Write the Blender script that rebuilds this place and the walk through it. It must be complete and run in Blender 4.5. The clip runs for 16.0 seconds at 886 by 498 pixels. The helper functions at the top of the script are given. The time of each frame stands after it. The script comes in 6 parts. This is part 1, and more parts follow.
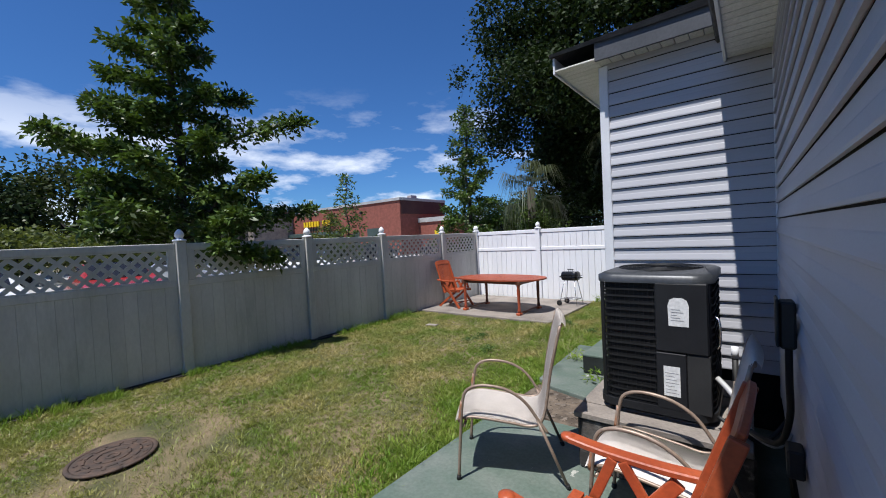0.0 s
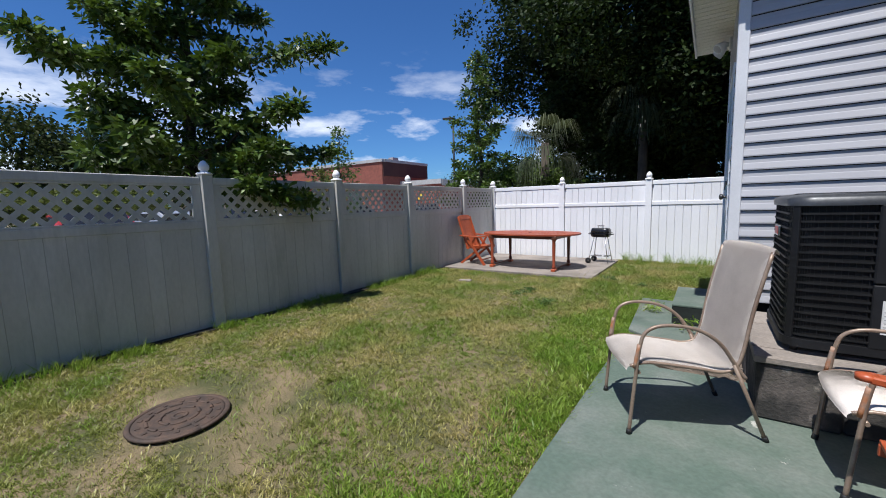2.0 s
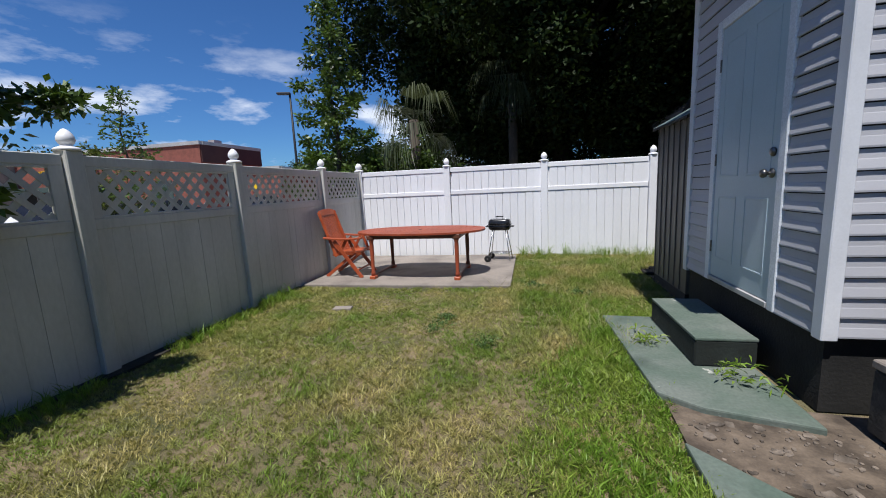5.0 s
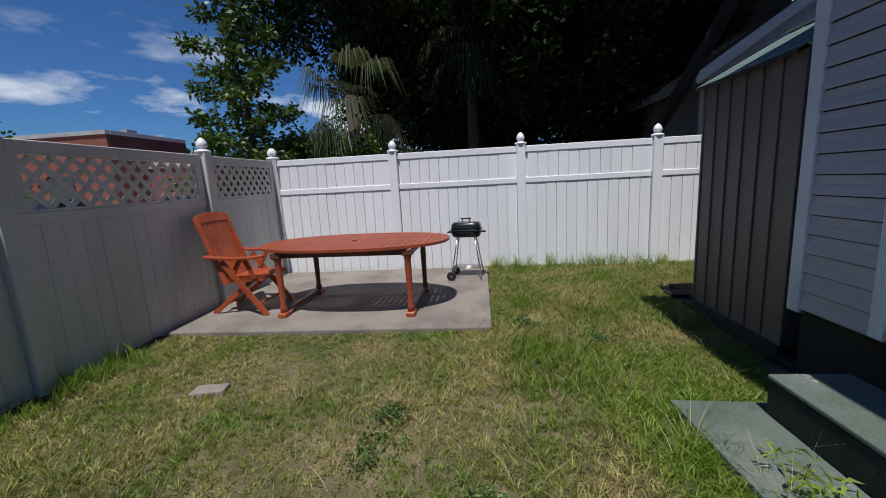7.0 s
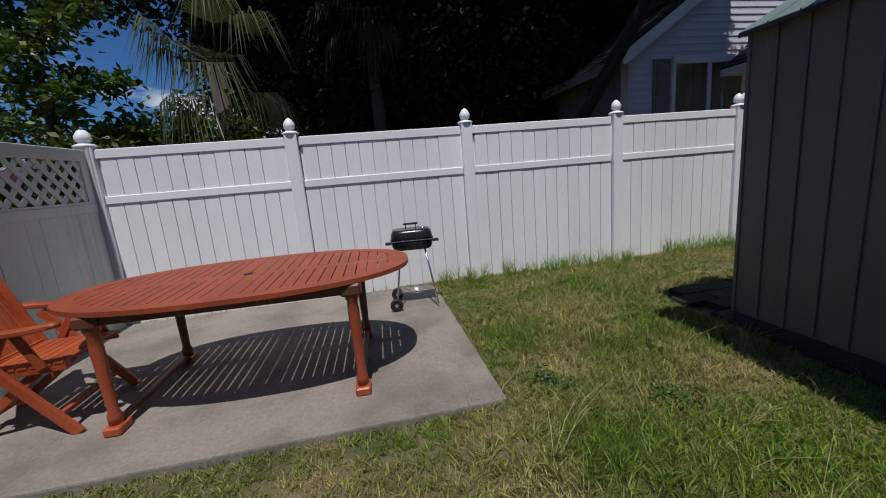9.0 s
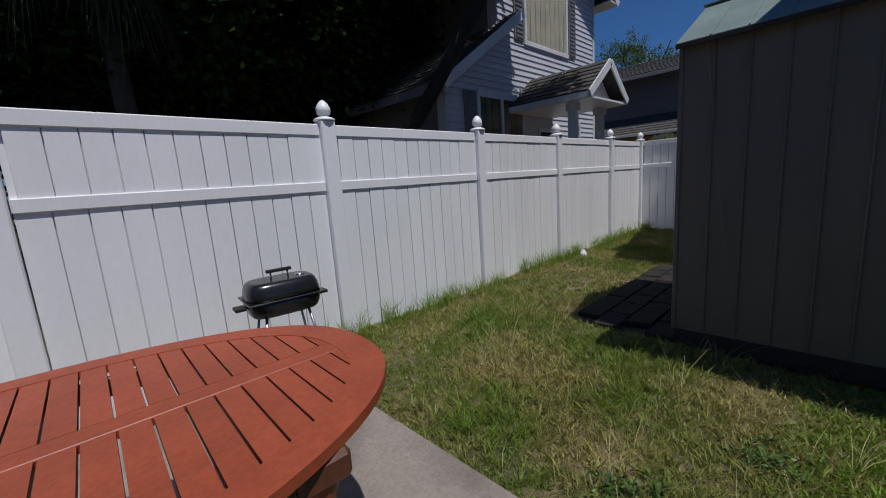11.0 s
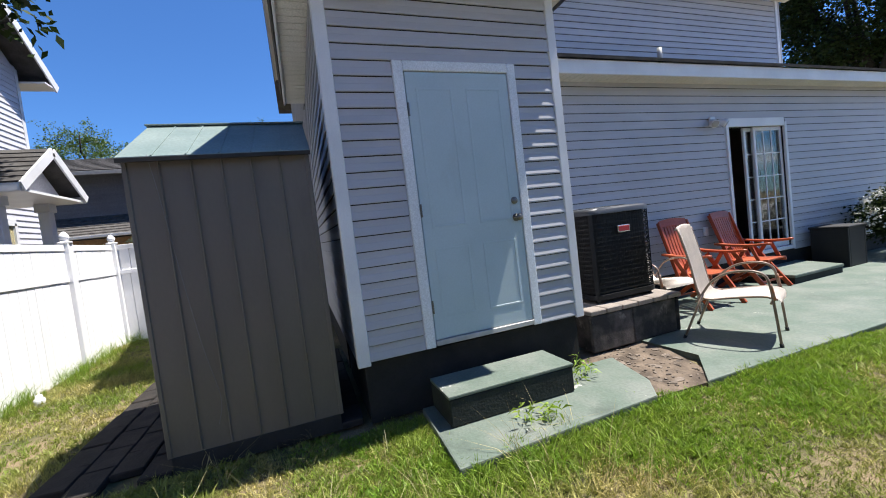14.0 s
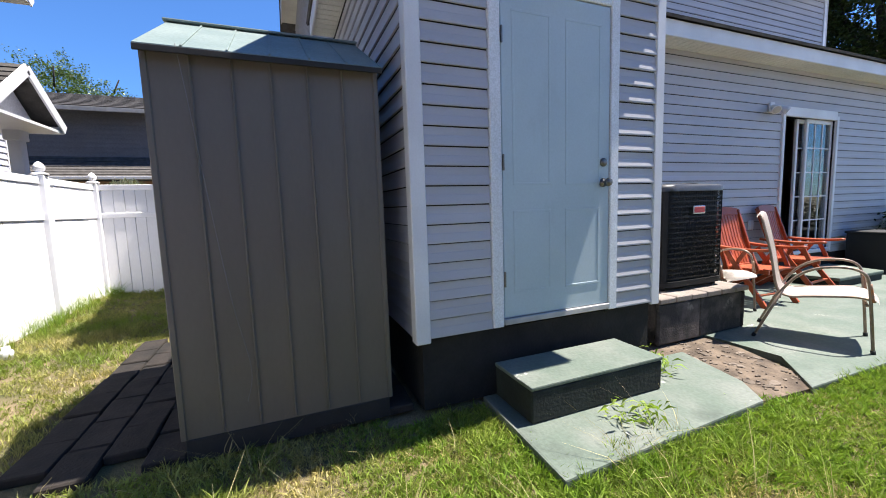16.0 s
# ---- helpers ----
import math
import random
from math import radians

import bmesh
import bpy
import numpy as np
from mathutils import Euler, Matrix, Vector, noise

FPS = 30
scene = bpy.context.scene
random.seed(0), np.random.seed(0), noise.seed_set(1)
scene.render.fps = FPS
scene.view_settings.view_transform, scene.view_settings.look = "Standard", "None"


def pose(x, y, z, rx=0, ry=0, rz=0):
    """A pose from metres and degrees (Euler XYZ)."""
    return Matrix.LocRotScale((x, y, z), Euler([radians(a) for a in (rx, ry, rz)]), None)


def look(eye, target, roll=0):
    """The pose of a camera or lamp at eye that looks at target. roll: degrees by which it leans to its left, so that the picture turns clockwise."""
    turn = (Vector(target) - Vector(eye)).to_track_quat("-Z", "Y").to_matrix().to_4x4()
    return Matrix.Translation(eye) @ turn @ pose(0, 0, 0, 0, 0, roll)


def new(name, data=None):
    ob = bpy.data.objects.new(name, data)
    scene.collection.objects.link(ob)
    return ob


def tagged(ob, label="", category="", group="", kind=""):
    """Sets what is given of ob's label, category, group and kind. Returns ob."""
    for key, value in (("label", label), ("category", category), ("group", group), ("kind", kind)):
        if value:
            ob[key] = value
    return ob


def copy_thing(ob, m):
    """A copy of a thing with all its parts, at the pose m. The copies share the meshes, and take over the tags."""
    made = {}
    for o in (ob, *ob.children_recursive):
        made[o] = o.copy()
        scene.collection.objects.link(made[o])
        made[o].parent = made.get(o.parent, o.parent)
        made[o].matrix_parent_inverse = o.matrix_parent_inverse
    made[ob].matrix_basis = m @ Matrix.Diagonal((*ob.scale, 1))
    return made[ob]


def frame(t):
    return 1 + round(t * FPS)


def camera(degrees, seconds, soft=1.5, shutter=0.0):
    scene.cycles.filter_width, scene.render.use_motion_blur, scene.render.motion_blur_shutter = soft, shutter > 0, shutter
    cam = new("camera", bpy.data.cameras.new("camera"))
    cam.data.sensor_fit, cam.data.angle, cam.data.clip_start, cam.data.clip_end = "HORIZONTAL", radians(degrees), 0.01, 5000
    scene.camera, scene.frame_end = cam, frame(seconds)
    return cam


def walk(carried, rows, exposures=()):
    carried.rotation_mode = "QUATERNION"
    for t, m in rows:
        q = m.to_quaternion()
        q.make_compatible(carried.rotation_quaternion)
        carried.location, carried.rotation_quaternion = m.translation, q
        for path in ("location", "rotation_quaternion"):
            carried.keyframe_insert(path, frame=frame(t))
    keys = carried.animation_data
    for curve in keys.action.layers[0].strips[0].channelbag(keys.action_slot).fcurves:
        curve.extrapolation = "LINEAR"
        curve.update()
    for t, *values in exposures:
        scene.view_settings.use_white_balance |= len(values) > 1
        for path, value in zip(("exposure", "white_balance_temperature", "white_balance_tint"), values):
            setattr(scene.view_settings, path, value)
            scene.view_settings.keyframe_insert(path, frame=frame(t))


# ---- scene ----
cam = camera(97.1, 16.0, 1.0)
PATH = [
    (0, (-0.245, 0.413, 1.682), (-1.48, 1.985, 1.626), -2.8),
    (0.5, (-0.51, 0.366, 1.581), (-1.732, 1.949, 1.526), -5.7),
    (1, (-0.816, 0.316, 1.538), (-2.035, 1.899, 1.44), -5.2),
    (1.5, (-1.179, 0.274, 1.575), (-2.45, 1.813, 1.452), -5.1),
    (2, (-1.506, 0.127, 1.393), (-2.625, 1.769, 1.167), -1.6),
    (2.5, (-1.812, 0.15, 1.378), (-2.87, 1.834, 1.174), -5.3),
    (3, (-2.11, 0.331, 1.357), (-2.974, 2.121, 1.133), -7.0),
    (3.5, (-2.357, 0.654, 1.378), (-2.974, 2.535, 1.091), -4.8),
    (6, (-3.191, 2.919, 1.397), (-3.488, 4.876, 1.109), -4.8),
    (6.5, (-3.238, 3.4, 1.368), (-3.41, 5.379, 1.134), -6.2),
    (7, (-3.274, 3.861, 1.345), (-3.46, 5.823, 1.003), -3.1),
    (7.5, (-3.357, 4.263, 1.314), (-3.479, 6.228, 0.961), -4.8),
    (8, (-3.441, 4.666, 1.295), (-3.395, 6.634, 0.946), -5.5),
    (10.5, (-4.328, 6.40, 1.315), (-3.345, 8.083, 0.883), -3.7),
    (11, (-4.29, 6.83, 1.27), (-2.92, 8.248, 0.931), -4.0),
    (11.5, (-4.274, 6.977, 1.272), (-2.456, 7.788, 1.077), -4.0),
    (12, (-4.21, 6.919, 1.33), (-2.234, 7.175, 1.159), -3.6),
    (12.5, (-4.193, 6.841, 1.364), (-2.199, 6.731, 1.256), -3.5),
    (13, (-4.185, 6.716, 1.41), (-2.288, 6.084, 1.382), -4.0),
    (13.5, (-4.213, 6.687, 1.452), (-2.327, 6.021, 1.456), -4.6),
    (14, (-4.199, 6.674, 1.362), (-2.319, 5.999, 1.263), -6.9),
    (14.5, (-4.188, 6.686, 1.26), (-2.337, 6.01, 0.918), -7.4),
    (15, (-4.144, 6.772, 1.214), (-2.289, 6.141, 0.817), -4.1),
    (15.5, (-3.821, 6.882, 1.231), (-1.914, 6.339, 0.975), -3.5),
    (16, (-3.51, 7.086, 1.256), (-1.667, 6.338, 1.043), -1.9),
]
EXPOSURES = [(0.0, 0.3, 6200, 11), (3.5, 0.35, 6250, 11), (6.0, -0.02, 6300, 11), (7.0, -0.23, 6300, 11), (8.0, -0.38, 6350, 11), (10.5, -0.6, 6300, 11), (11.0, -0.62, 6250, 12), (11.6, -0.6, 6250, 12), (12.0, -0.42, 6300, 12), (12.5, -0.04, 6350, 13), (13.0, 0.42, 6500, 12), (13.5, 0.82, 6600, 11), (14.5, 1.3, 6700, 11), (15.0, 1.4, 6800, 12), (16.0, 1.4, 6800, 13)]
walk(cam, [(t, look(eye, target, roll)) for t, eye, target, roll in PATH], EXPOSURES)

# ---- world, sun ----
SUN = Vector((0.05, 0.41, -1.0)).normalized()
sun_el = math.asin(-SUN.z)
sun_az = math.atan2(-SUN.x, -SUN.y)
world = bpy.data.worlds.new("sky")
scene.world = world
world.use_nodes = True
wn, wl = world.node_tree.nodes, world.node_tree.links
wn.clear()
w_out = wn.new("ShaderNodeOutputWorld")
w_bg = wn.new("ShaderNodeBackground")
w_sky = wn.new("ShaderNodeTexSky")
w_sky.sky_type = "NISHITA"
w_sky.sun_disc = False
w_sky.sun_elevation = sun_el
w_sky.sun_rotation = sun_az
w_sky.air_density, w_sky.dust_density, w_sky.ozone_density = 1.0, 0.15, 4.0
w_co = wn.new("ShaderNodeTexCoord")
w_map = wn.new("ShaderNodeMapping")
w_map.inputs["Scale"].default_value = (1.5, 1.5, 4.6)
w_noise = wn.new("ShaderNodeTexNoise")
w_noise.inputs["Scale"].default_value = 2.6
w_noise.inputs["Detail"].default_value = 7
w_noise.inputs["Roughness"].default_value = 0.58
w_ramp = wn.new("ShaderNodeValToRGB")
w_ramp.color_ramp.elements[0].position = 0.50
w_ramp.color_ramp.elements[1].position = 0.64
w_sep = wn.new("ShaderNodeSeparateXYZ")
w_low = wn.new("ShaderNodeMapRange")
w_low.inputs["From Min"].default_value, w_low.inputs["From Max"].default_value = 0.36, 0.12
w_low.inputs["To Min"].default_value, w_low.inputs["To Max"].default_value = 0.0, 1.0
w_mul = wn.new("ShaderNodeMath")
w_mul.operation = "MULTIPLY"
w_mix = wn.new("ShaderNodeMix")
w_mix.data_type = "RGBA"
w_mix.inputs["B"].default_value = (16.0, 16.6, 17.5, 1)
wl.new(w_co.outputs["Generated"], w_map.inputs["Vector"])
wl.new(w_map.outputs[0], w_noise.inputs["Vector"])
wl.new(w_noise.outputs[0], w_ramp.inputs[0])
wl.new(w_co.outputs["Generated"], w_sep.inputs[0])
wl.new(w_sep.outputs["Z"], w_low.inputs["Value"])
wl.new(w_ramp.outputs[0], w_mul.inputs[0])
wl.new(w_low.outputs[0], w_mul.inputs[1])
w_west = wn.new("ShaderNodeMapRange")
w_west.inputs["From Min"].default_value, w_west.inputs["From Max"].default_value = 0.15, -0.25
wl.new(w_sep.outputs["X"], w_west.inputs["Value"])
w_cloud = wn.new("ShaderNodeMath")
w_cloud.operation = "MULTIPLY"
wl.new(w_mul.outputs[0], w_cloud.inputs[0])
wl.new(w_west.outputs[0], w_cloud.inputs[1])
wl.new(w_cloud.outputs[0], w_mix.inputs["Factor"])
w_tint = wn.new("ShaderNodeMix")
w_tint.data_type, w_tint.blend_type = "RGBA", "MULTIPLY"
w_tint.inputs["Factor"].default_value = 1.0
w_tint.inputs["B"].default_value = (0.60, 1.02, 1.52, 1)
wl.new(w_sky.outputs[0], w_tint.inputs["A"])
wl.new(w_tint.outputs["Result"], w_mix.inputs["A"])
wl.new(w_mix.outputs["Result"], w_bg.inputs["Color"])
w_bg.inputs["Strength"].default_value = 0.057
wl.new(w_bg.outputs[0], w_out.inputs[0])

lamp = bpy.data.lights.new("sun", "SUN")
lamp.energy, lamp.angle, lamp.color = 5.0, radians(0.53), (1.0, 0.965, 0.90)
new("sun", lamp).matrix_world = look((0, 0, 20), Vector((0, 0, 20)) + SUN)


# ---- materials ----
def mat(name, a, b=None, rough=0.6, metal=0.0, scale=6.0, fine=80.0, bump=0.15, vary=0.0, island=0.0, spec=0.5, lo=0.35, hi=0.65, stretch=(1, 1, 1), dist=0.01, grainy=0.13):
    """Two colours mixed by a coarse noise, with a fine grain in colour and relief; vary: per object, island: per loose piece."""
    m = bpy.data.materials.new(name)
    m.use_nodes = True
    n, l = m.node_tree.nodes, m.node_tree.links
    p = n["Principled BSDF"]
    p.inputs["Roughness"].default_value, p.inputs["Metallic"].default_value = rough, metal
    p.inputs["Specular IOR Level"].default_value = spec
    b = b or tuple(c * 0.82 for c in a)
    co = n.new("ShaderNodeTexCoord")
    geo = n.new("ShaderNodeNewGeometry")
    mp = n.new("ShaderNodeMapping")
    mp.inputs["Scale"].default_value = stretch
    l.new(geo.outputs["Position"], mp.inputs["Vector"])
    big = n.new("ShaderNodeTexNoise")
    big.inputs["Scale"].default_value, big.inputs["Detail"].default_value = scale, 5
    small = n.new("ShaderNodeTexNoise")
    small.inputs["Scale"].default_value, small.inputs["Detail"].default_value = fine, 3
    l.new(mp.outputs[0], big.inputs["Vector"])
    l.new(mp.outputs[0], small.inputs["Vector"])
    ramp = n.new("ShaderNodeMapRange")
    ramp.inputs["From Min"].default_value, ramp.inputs["From Max"].default_value = lo, hi
    l.new(big.outputs[0], ramp.inputs["Value"])
    mix = n.new("ShaderNodeMix")
    mix.data_type = "RGBA"
    mix.inputs["A"].default_value, mix.inputs["B"].default_value = (*a, 1), (*b, 1)
    l.new(ramp.outputs[0], mix.inputs["Factor"])
    grain = n.new("ShaderNodeMapRange")
    grain.inputs["From Min"].default_value, grain.inputs["From Max"].default_value = 0.3, 0.7
    grain.inputs["To Min"].default_value, grain.inputs["To Max"].default_value = 1 - grainy, 1 + grainy
    l.new(small.outputs[0], grain.inputs["Value"])
    last = grain.outputs[0]
    for amount, source in ((vary, "object"), (island, "island")):
        if amount:
            r = n.new("ShaderNodeMapRange")
            r.inputs["To Min"].default_value, r.inputs["To Max"].default_value = 1 - amount, 1 + amount
            if source == "object":
                info = n.new("ShaderNodeObjectInfo")
                l.new(info.outputs["Random"], r.inputs["Value"])
            else:
                l.new(geo.outputs["Random Per Island"], r.inputs["Value"])
            mm = n.new("ShaderNodeMath")
            mm.operation = "MULTIPLY"
            l.new(last, mm.inputs[0])
            l.new(r.outputs[0], mm.inputs[1])
            last = mm.outputs[0]
    sc = n.new("ShaderNodeVectorMath")
    sc.operation = "SCALE"
    l.new(mix.outputs["Result"], sc.inputs[0])
    l.new(last, sc.inputs["Scale"])
    l.new(sc.outputs[0], p.inputs["Base Color"])
    if bump:
        bp = n.new("ShaderNodeBump")
        bp.inputs["Strength"].default_value, bp.inputs["Distance"].default_value = bump, dist
        l.new(small.outputs[0], bp.inputs["Height"])
        l.new(bp.outputs[0], p.inputs["Normal"])
    return m


def leafy(name, a, b, through_colour, rough=0.45, amount=0.3, spec=0.3, scale=1.2):
    """Leaf surface with some light passing through it."""
    m = mat(name, a, b, rough=rough, scale=scale, fine=30, bump=0, island=0.6, spec=spec, lo=0.38, hi=0.66)
    n, l = m.node_tree.nodes, m.node_tree.links
    t = n.new("ShaderNodeBsdfTranslucent")
    t.inputs["Color"].default_value = (*through_colour, 1)
    mx = n.new("ShaderNodeMixShader")
    mx.inputs[0].default_value = amount
    l.new(n["Principled BSDF"].outputs[0], mx.inputs[1])
    l.new(t.outputs[0], mx.inputs[2])
    l.new(mx.outputs[0], n["Material Output"].inputs[0])
    return m


def pane_mat(name, tint=(0.9, 0.95, 0.95), rough=0.02):
    m = bpy.data.materials.new(name)
    m.use_nodes = True
    p = m.node_tree.nodes["Principled BSDF"]
    p.inputs["Base Color"].default_value = (*tint, 1)
    p.inputs["Roughness"].default_value = rough
    p.inputs["Transmission Weight"].default_value = 1.0
    p.inputs["IOR"].default_value = 1.45
    return m


M_SIDING = mat("vinyl_siding", (0.445, 0.445, 0.475), (0.395, 0.395, 0.425), rough=0.5, scale=0.8, fine=60, bump=0.03, vary=0.03, stretch=(1, 1, 3), grainy=0.025)
M_TRIM = mat("white_trim", (0.72, 0.73, 0.76), (0.62, 0.63, 0.66), rough=0.45, scale=2, fine=90, bump=0.03, grainy=0.03)
M_CASING = mat("door_casing_paint", (0.74, 0.77, 0.81), (0.66, 0.69, 0.73), rough=0.4, scale=3, fine=90, bump=0.05)
M_DOOR = mat("pale_blue_door_paint", (0.45, 0.55, 0.60), (0.40, 0.50, 0.55), rough=0.42, scale=1.5, fine=70, bump=0.03, grainy=0.03)
M_FENCE = mat("white_vinyl", (0.86, 0.86, 0.88), (0.80, 0.80, 0.82), rough=0.42, scale=1.2, fine=50, bump=0.02, vary=0.03, stretch=(1, 1, 0.35), grainy=0.02)
# Weathered vinyl, its tint warmed to offset the blue shade on this fence.
M_FENCE_OLD = mat("weathered_vinyl_shade_tint", (0.58, 0.57, 0.53), (0.42, 0.42, 0.38), rough=0.5, scale=1.3, fine=40, bump=0.03, vary=0.04, stretch=(1, 1, 0.4), lo=0.4, hi=0.75, grainy=0.05)
M_CONCRETE = mat("concrete", (0.26, 0.225, 0.195), (0.165, 0.142, 0.125), rough=0.9, scale=2.2, fine=55, bump=0.35, lo=0.4, hi=0.7)
M_GREEN = mat("green_painted_concrete", (0.088, 0.124, 0.098), (0.142, 0.165, 0.142), rough=0.7, scale=2.5, fine=45, bump=0.22, lo=0.42, hi=0.68)
M_GREENPALE = mat("worn_green_concrete", (0.095, 0.128, 0.102), (0.150, 0.170, 0.148), rough=0.75, scale=3.2, fine=45, bump=0.25, lo=0.4, hi=0.7)
M_FOUND = mat("dark_block_foundation", (0.018, 0.017, 0.0155), (0.008, 0.0077, 0.0073), rough=0.9, scale=4, fine=50, bump=0.4)
M_BASE = mat("weathered_concrete_base", (0.11, 0.095, 0.085), (0.032, 0.03, 0.028), rough=0.9, scale=7, fine=60, bump=0.5, lo=0.35, hi=0.6)
M_RUBBLE = mat("broken_concrete", (0.21, 0.17, 0.135), (0.07, 0.055, 0.042), rough=0.95, scale=9, fine=60, bump=0.6, vary=0.25)
M_DIRT = mat("bare_soil", (0.17, 0.13, 0.095), (0.06, 0.045, 0.033), rough=1, scale=6, fine=70, bump=0.5)
M_GROUND = mat("lawn_soil", (0.22, 0.165, 0.095), (0.075, 0.078, 0.028), rough=1, scale=2.2, fine=190, bump=0.8, grainy=0.55)
M_FOOTSHADE = mat("shade_dark_soil", (0.032, 0.027, 0.021), (0.014, 0.013, 0.010), rough=1, scale=7, fine=80, bump=0.6)
M_LOT = mat("concrete_lot", (0.42, 0.41, 0.39), (0.33, 0.32, 0.31), rough=0.9, scale=0.3, fine=20, bump=0.1)
M_SHED = mat("brown_grey_metal", (0.135, 0.119, 0.104), (0.112, 0.099, 0.087), rough=0.5, metal=0.15, scale=2, fine=60, bump=0.03, stretch=(1, 1, 0.4), grainy=0.03)
M_SHEDROOF = mat("green_metal_roof", (0.14, 0.195, 0.19), (0.195, 0.25, 0.24), rough=0.62, metal=0.0, scale=3, fine=60, bump=0.05)
M_SHINGLE = mat("asphalt_shingle", (0.055, 0.05, 0.048), (0.09, 0.085, 0.08), rough=0.95, scale=6, fine=40, bump=0.5, vary=0.2)
M_SOFFIT = mat("cream_soffit", (0.70, 0.69, 0.64), (0.62, 0.61, 0.56), rough=0.5, scale=2, fine=60, bump=0.05)
M_WOOD = mat("orange_stained_wood", (0.42, 0.088, 0.028), (0.31, 0.058, 0.020), rough=0.42, scale=5, fine=60, bump=0.12, vary=0.08, stretch=(1, 1, 1))
M_TABLE = mat("red_brown_table_wood", (0.35, 0.072, 0.030), (0.275, 0.056, 0.024), rough=0.48, scale=4, fine=70, bump=0.12, vary=0.07)
M_LEG = mat("shade_dark_table_wood", (0.16, 0.05, 0.025), (0.09, 0.035, 0.02), rough=0.5, scale=5, fine=60, bump=0.1)
M_SLING = mat("beige_sling_mesh", (0.72, 0.655, 0.60), (0.64, 0.58, 0.53), rough=0.8, scale=7, fine=260, bump=0.25, dist=0.003)
M_TUBE = mat("tan_painted_tube", (0.30, 0.225, 0.17), (0.22, 0.155, 0.115), rough=0.4, metal=0.2, scale=8, fine=70, bump=0.05)
M_RUST = mat("rusty_paint", (0.42, 0.15, 0.05), (0.30, 0.22, 0.17), rough=0.7, scale=18, fine=90, bump=0.2)
M_ACMETAL = mat("charcoal_metal", (0.012, 0.013, 0.0155), (0.0085, 0.009, 0.0108), rough=0.6, metal=0.0, scale=5, fine=60, bump=0.06, spec=0.3)
M_ACTOP = mat("grey_metal_top", (0.062, 0.065, 0.07), (0.045, 0.048, 0.053), rough=0.4, metal=0.3, scale=5, fine=60, bump=0.06)
M_LOUVER = mat("black_louver_metal", (0.013, 0.0135, 0.0145), (0.009, 0.0093, 0.010), rough=0.55, metal=0.0, scale=5, fine=60, bump=0.04, spec=0.3)
M_FIN = mat("dark_fins", (0.012, 0.012, 0.0135), (0.006, 0.006, 0.007), rough=0.6, metal=0.3, scale=20, fine=200, bump=0.3, stretch=(6, 6, 0.3))
M_BLACK = mat("black_enamel", (0.012, 0.012, 0.013), (0.018, 0.018, 0.019), rough=0.22, scale=6, fine=60, bump=0.03)
M_PLASTIC = mat("black_plastic", (0.008, 0.008, 0.009), (0.012, 0.012, 0.012), rough=0.6, scale=6, fine=60, bump=0.06)
M_CHROME = mat("bright_metal", (0.62, 0.62, 0.63), (0.50, 0.50, 0.51), rough=0.25, metal=1, scale=6, fine=60, bump=0.03)
M_KNOB = mat("aged_nickel", (0.22, 0.21, 0.20), (0.12, 0.11, 0.10), rough=0.35, metal=0.9, scale=12, fine=60, bump=0.03)
M_PAPER = mat("white_label", (0.70, 0.70, 0.69), (0.60, 0.60, 0.59), rough=0.6, scale=9, fine=60, bump=0)
M_INK = mat("grey_print", (0.25, 0.25, 0.26), rough=0.6, bump=0)
M_RED = mat("red_badge", (0.45, 0.03, 0.035), (0.38, 0.03, 0.03), rough=0.4, bump=0)
M_IRON = mat("rusty_cast_iron", (0.105, 0.068, 0.05), (0.06, 0.045, 0.038), rough=0.75, metal=0.3, scale=14, fine=80, bump=0.35)
M_BRICK = mat("red_brick", (0.27, 0.085, 0.06), (0.20, 0.065, 0.045), rough=0.9, scale=3, fine=12, bump=0.2, vary=0.08)
M_COPING = mat("metal_coping", (0.45, 0.44, 0.43), (0.36, 0.35, 0.34), rough=0.5, scale=1, fine=10, bump=0.05)
M_DARKBAND = mat("dark_parapet", (0.075, 0.028, 0.022), (0.06, 0.02, 0.018), rough=0.8, scale=1, fine=10, bump=0.1)
M_TEAL = mat("grey_green_paint", (0.055, 0.085, 0.08), (0.045, 0.068, 0.062), rough=0.6, scale=1, fine=20, bump=0.05)
M_YELLOW = mat("yellow_sign", (0.85, 0.58, 0.02), (0.75, 0.50, 0.02), rough=0.4, bump=0)
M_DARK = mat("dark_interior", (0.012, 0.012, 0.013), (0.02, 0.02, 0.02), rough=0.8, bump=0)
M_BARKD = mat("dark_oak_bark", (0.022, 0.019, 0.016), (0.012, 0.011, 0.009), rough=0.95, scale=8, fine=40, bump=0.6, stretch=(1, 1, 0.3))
# Sides of the steps, their shade put into a near-black green.
M_RISER = mat("shade_dark_riser", (0.018, 0.025, 0.021), (0.009, 0.012, 0.010), rough=0.9, scale=5, fine=50, bump=0.3)
M_BARK = mat("bark", (0.085, 0.068, 0.052), (0.045, 0.036, 0.028), rough=0.95, scale=8, fine=40, bump=0.6, stretch=(1, 1, 0.3))
M_LEAF = leafy("glossy_tree_leaf", (0.046, 0.085, 0.014), (0.095, 0.145, 0.030), (0.12, 0.20, 0.02), amount=0.16, rough=0.4)
M_LEAF2 = leafy("yellow_green_leaf", (0.065, 0.085, 0.018), (0.11, 0.125, 0.024), (0.18, 0.22, 0.03), amount=0.2)
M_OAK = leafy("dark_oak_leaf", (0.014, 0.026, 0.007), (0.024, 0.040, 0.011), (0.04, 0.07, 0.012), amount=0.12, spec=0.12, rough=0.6)
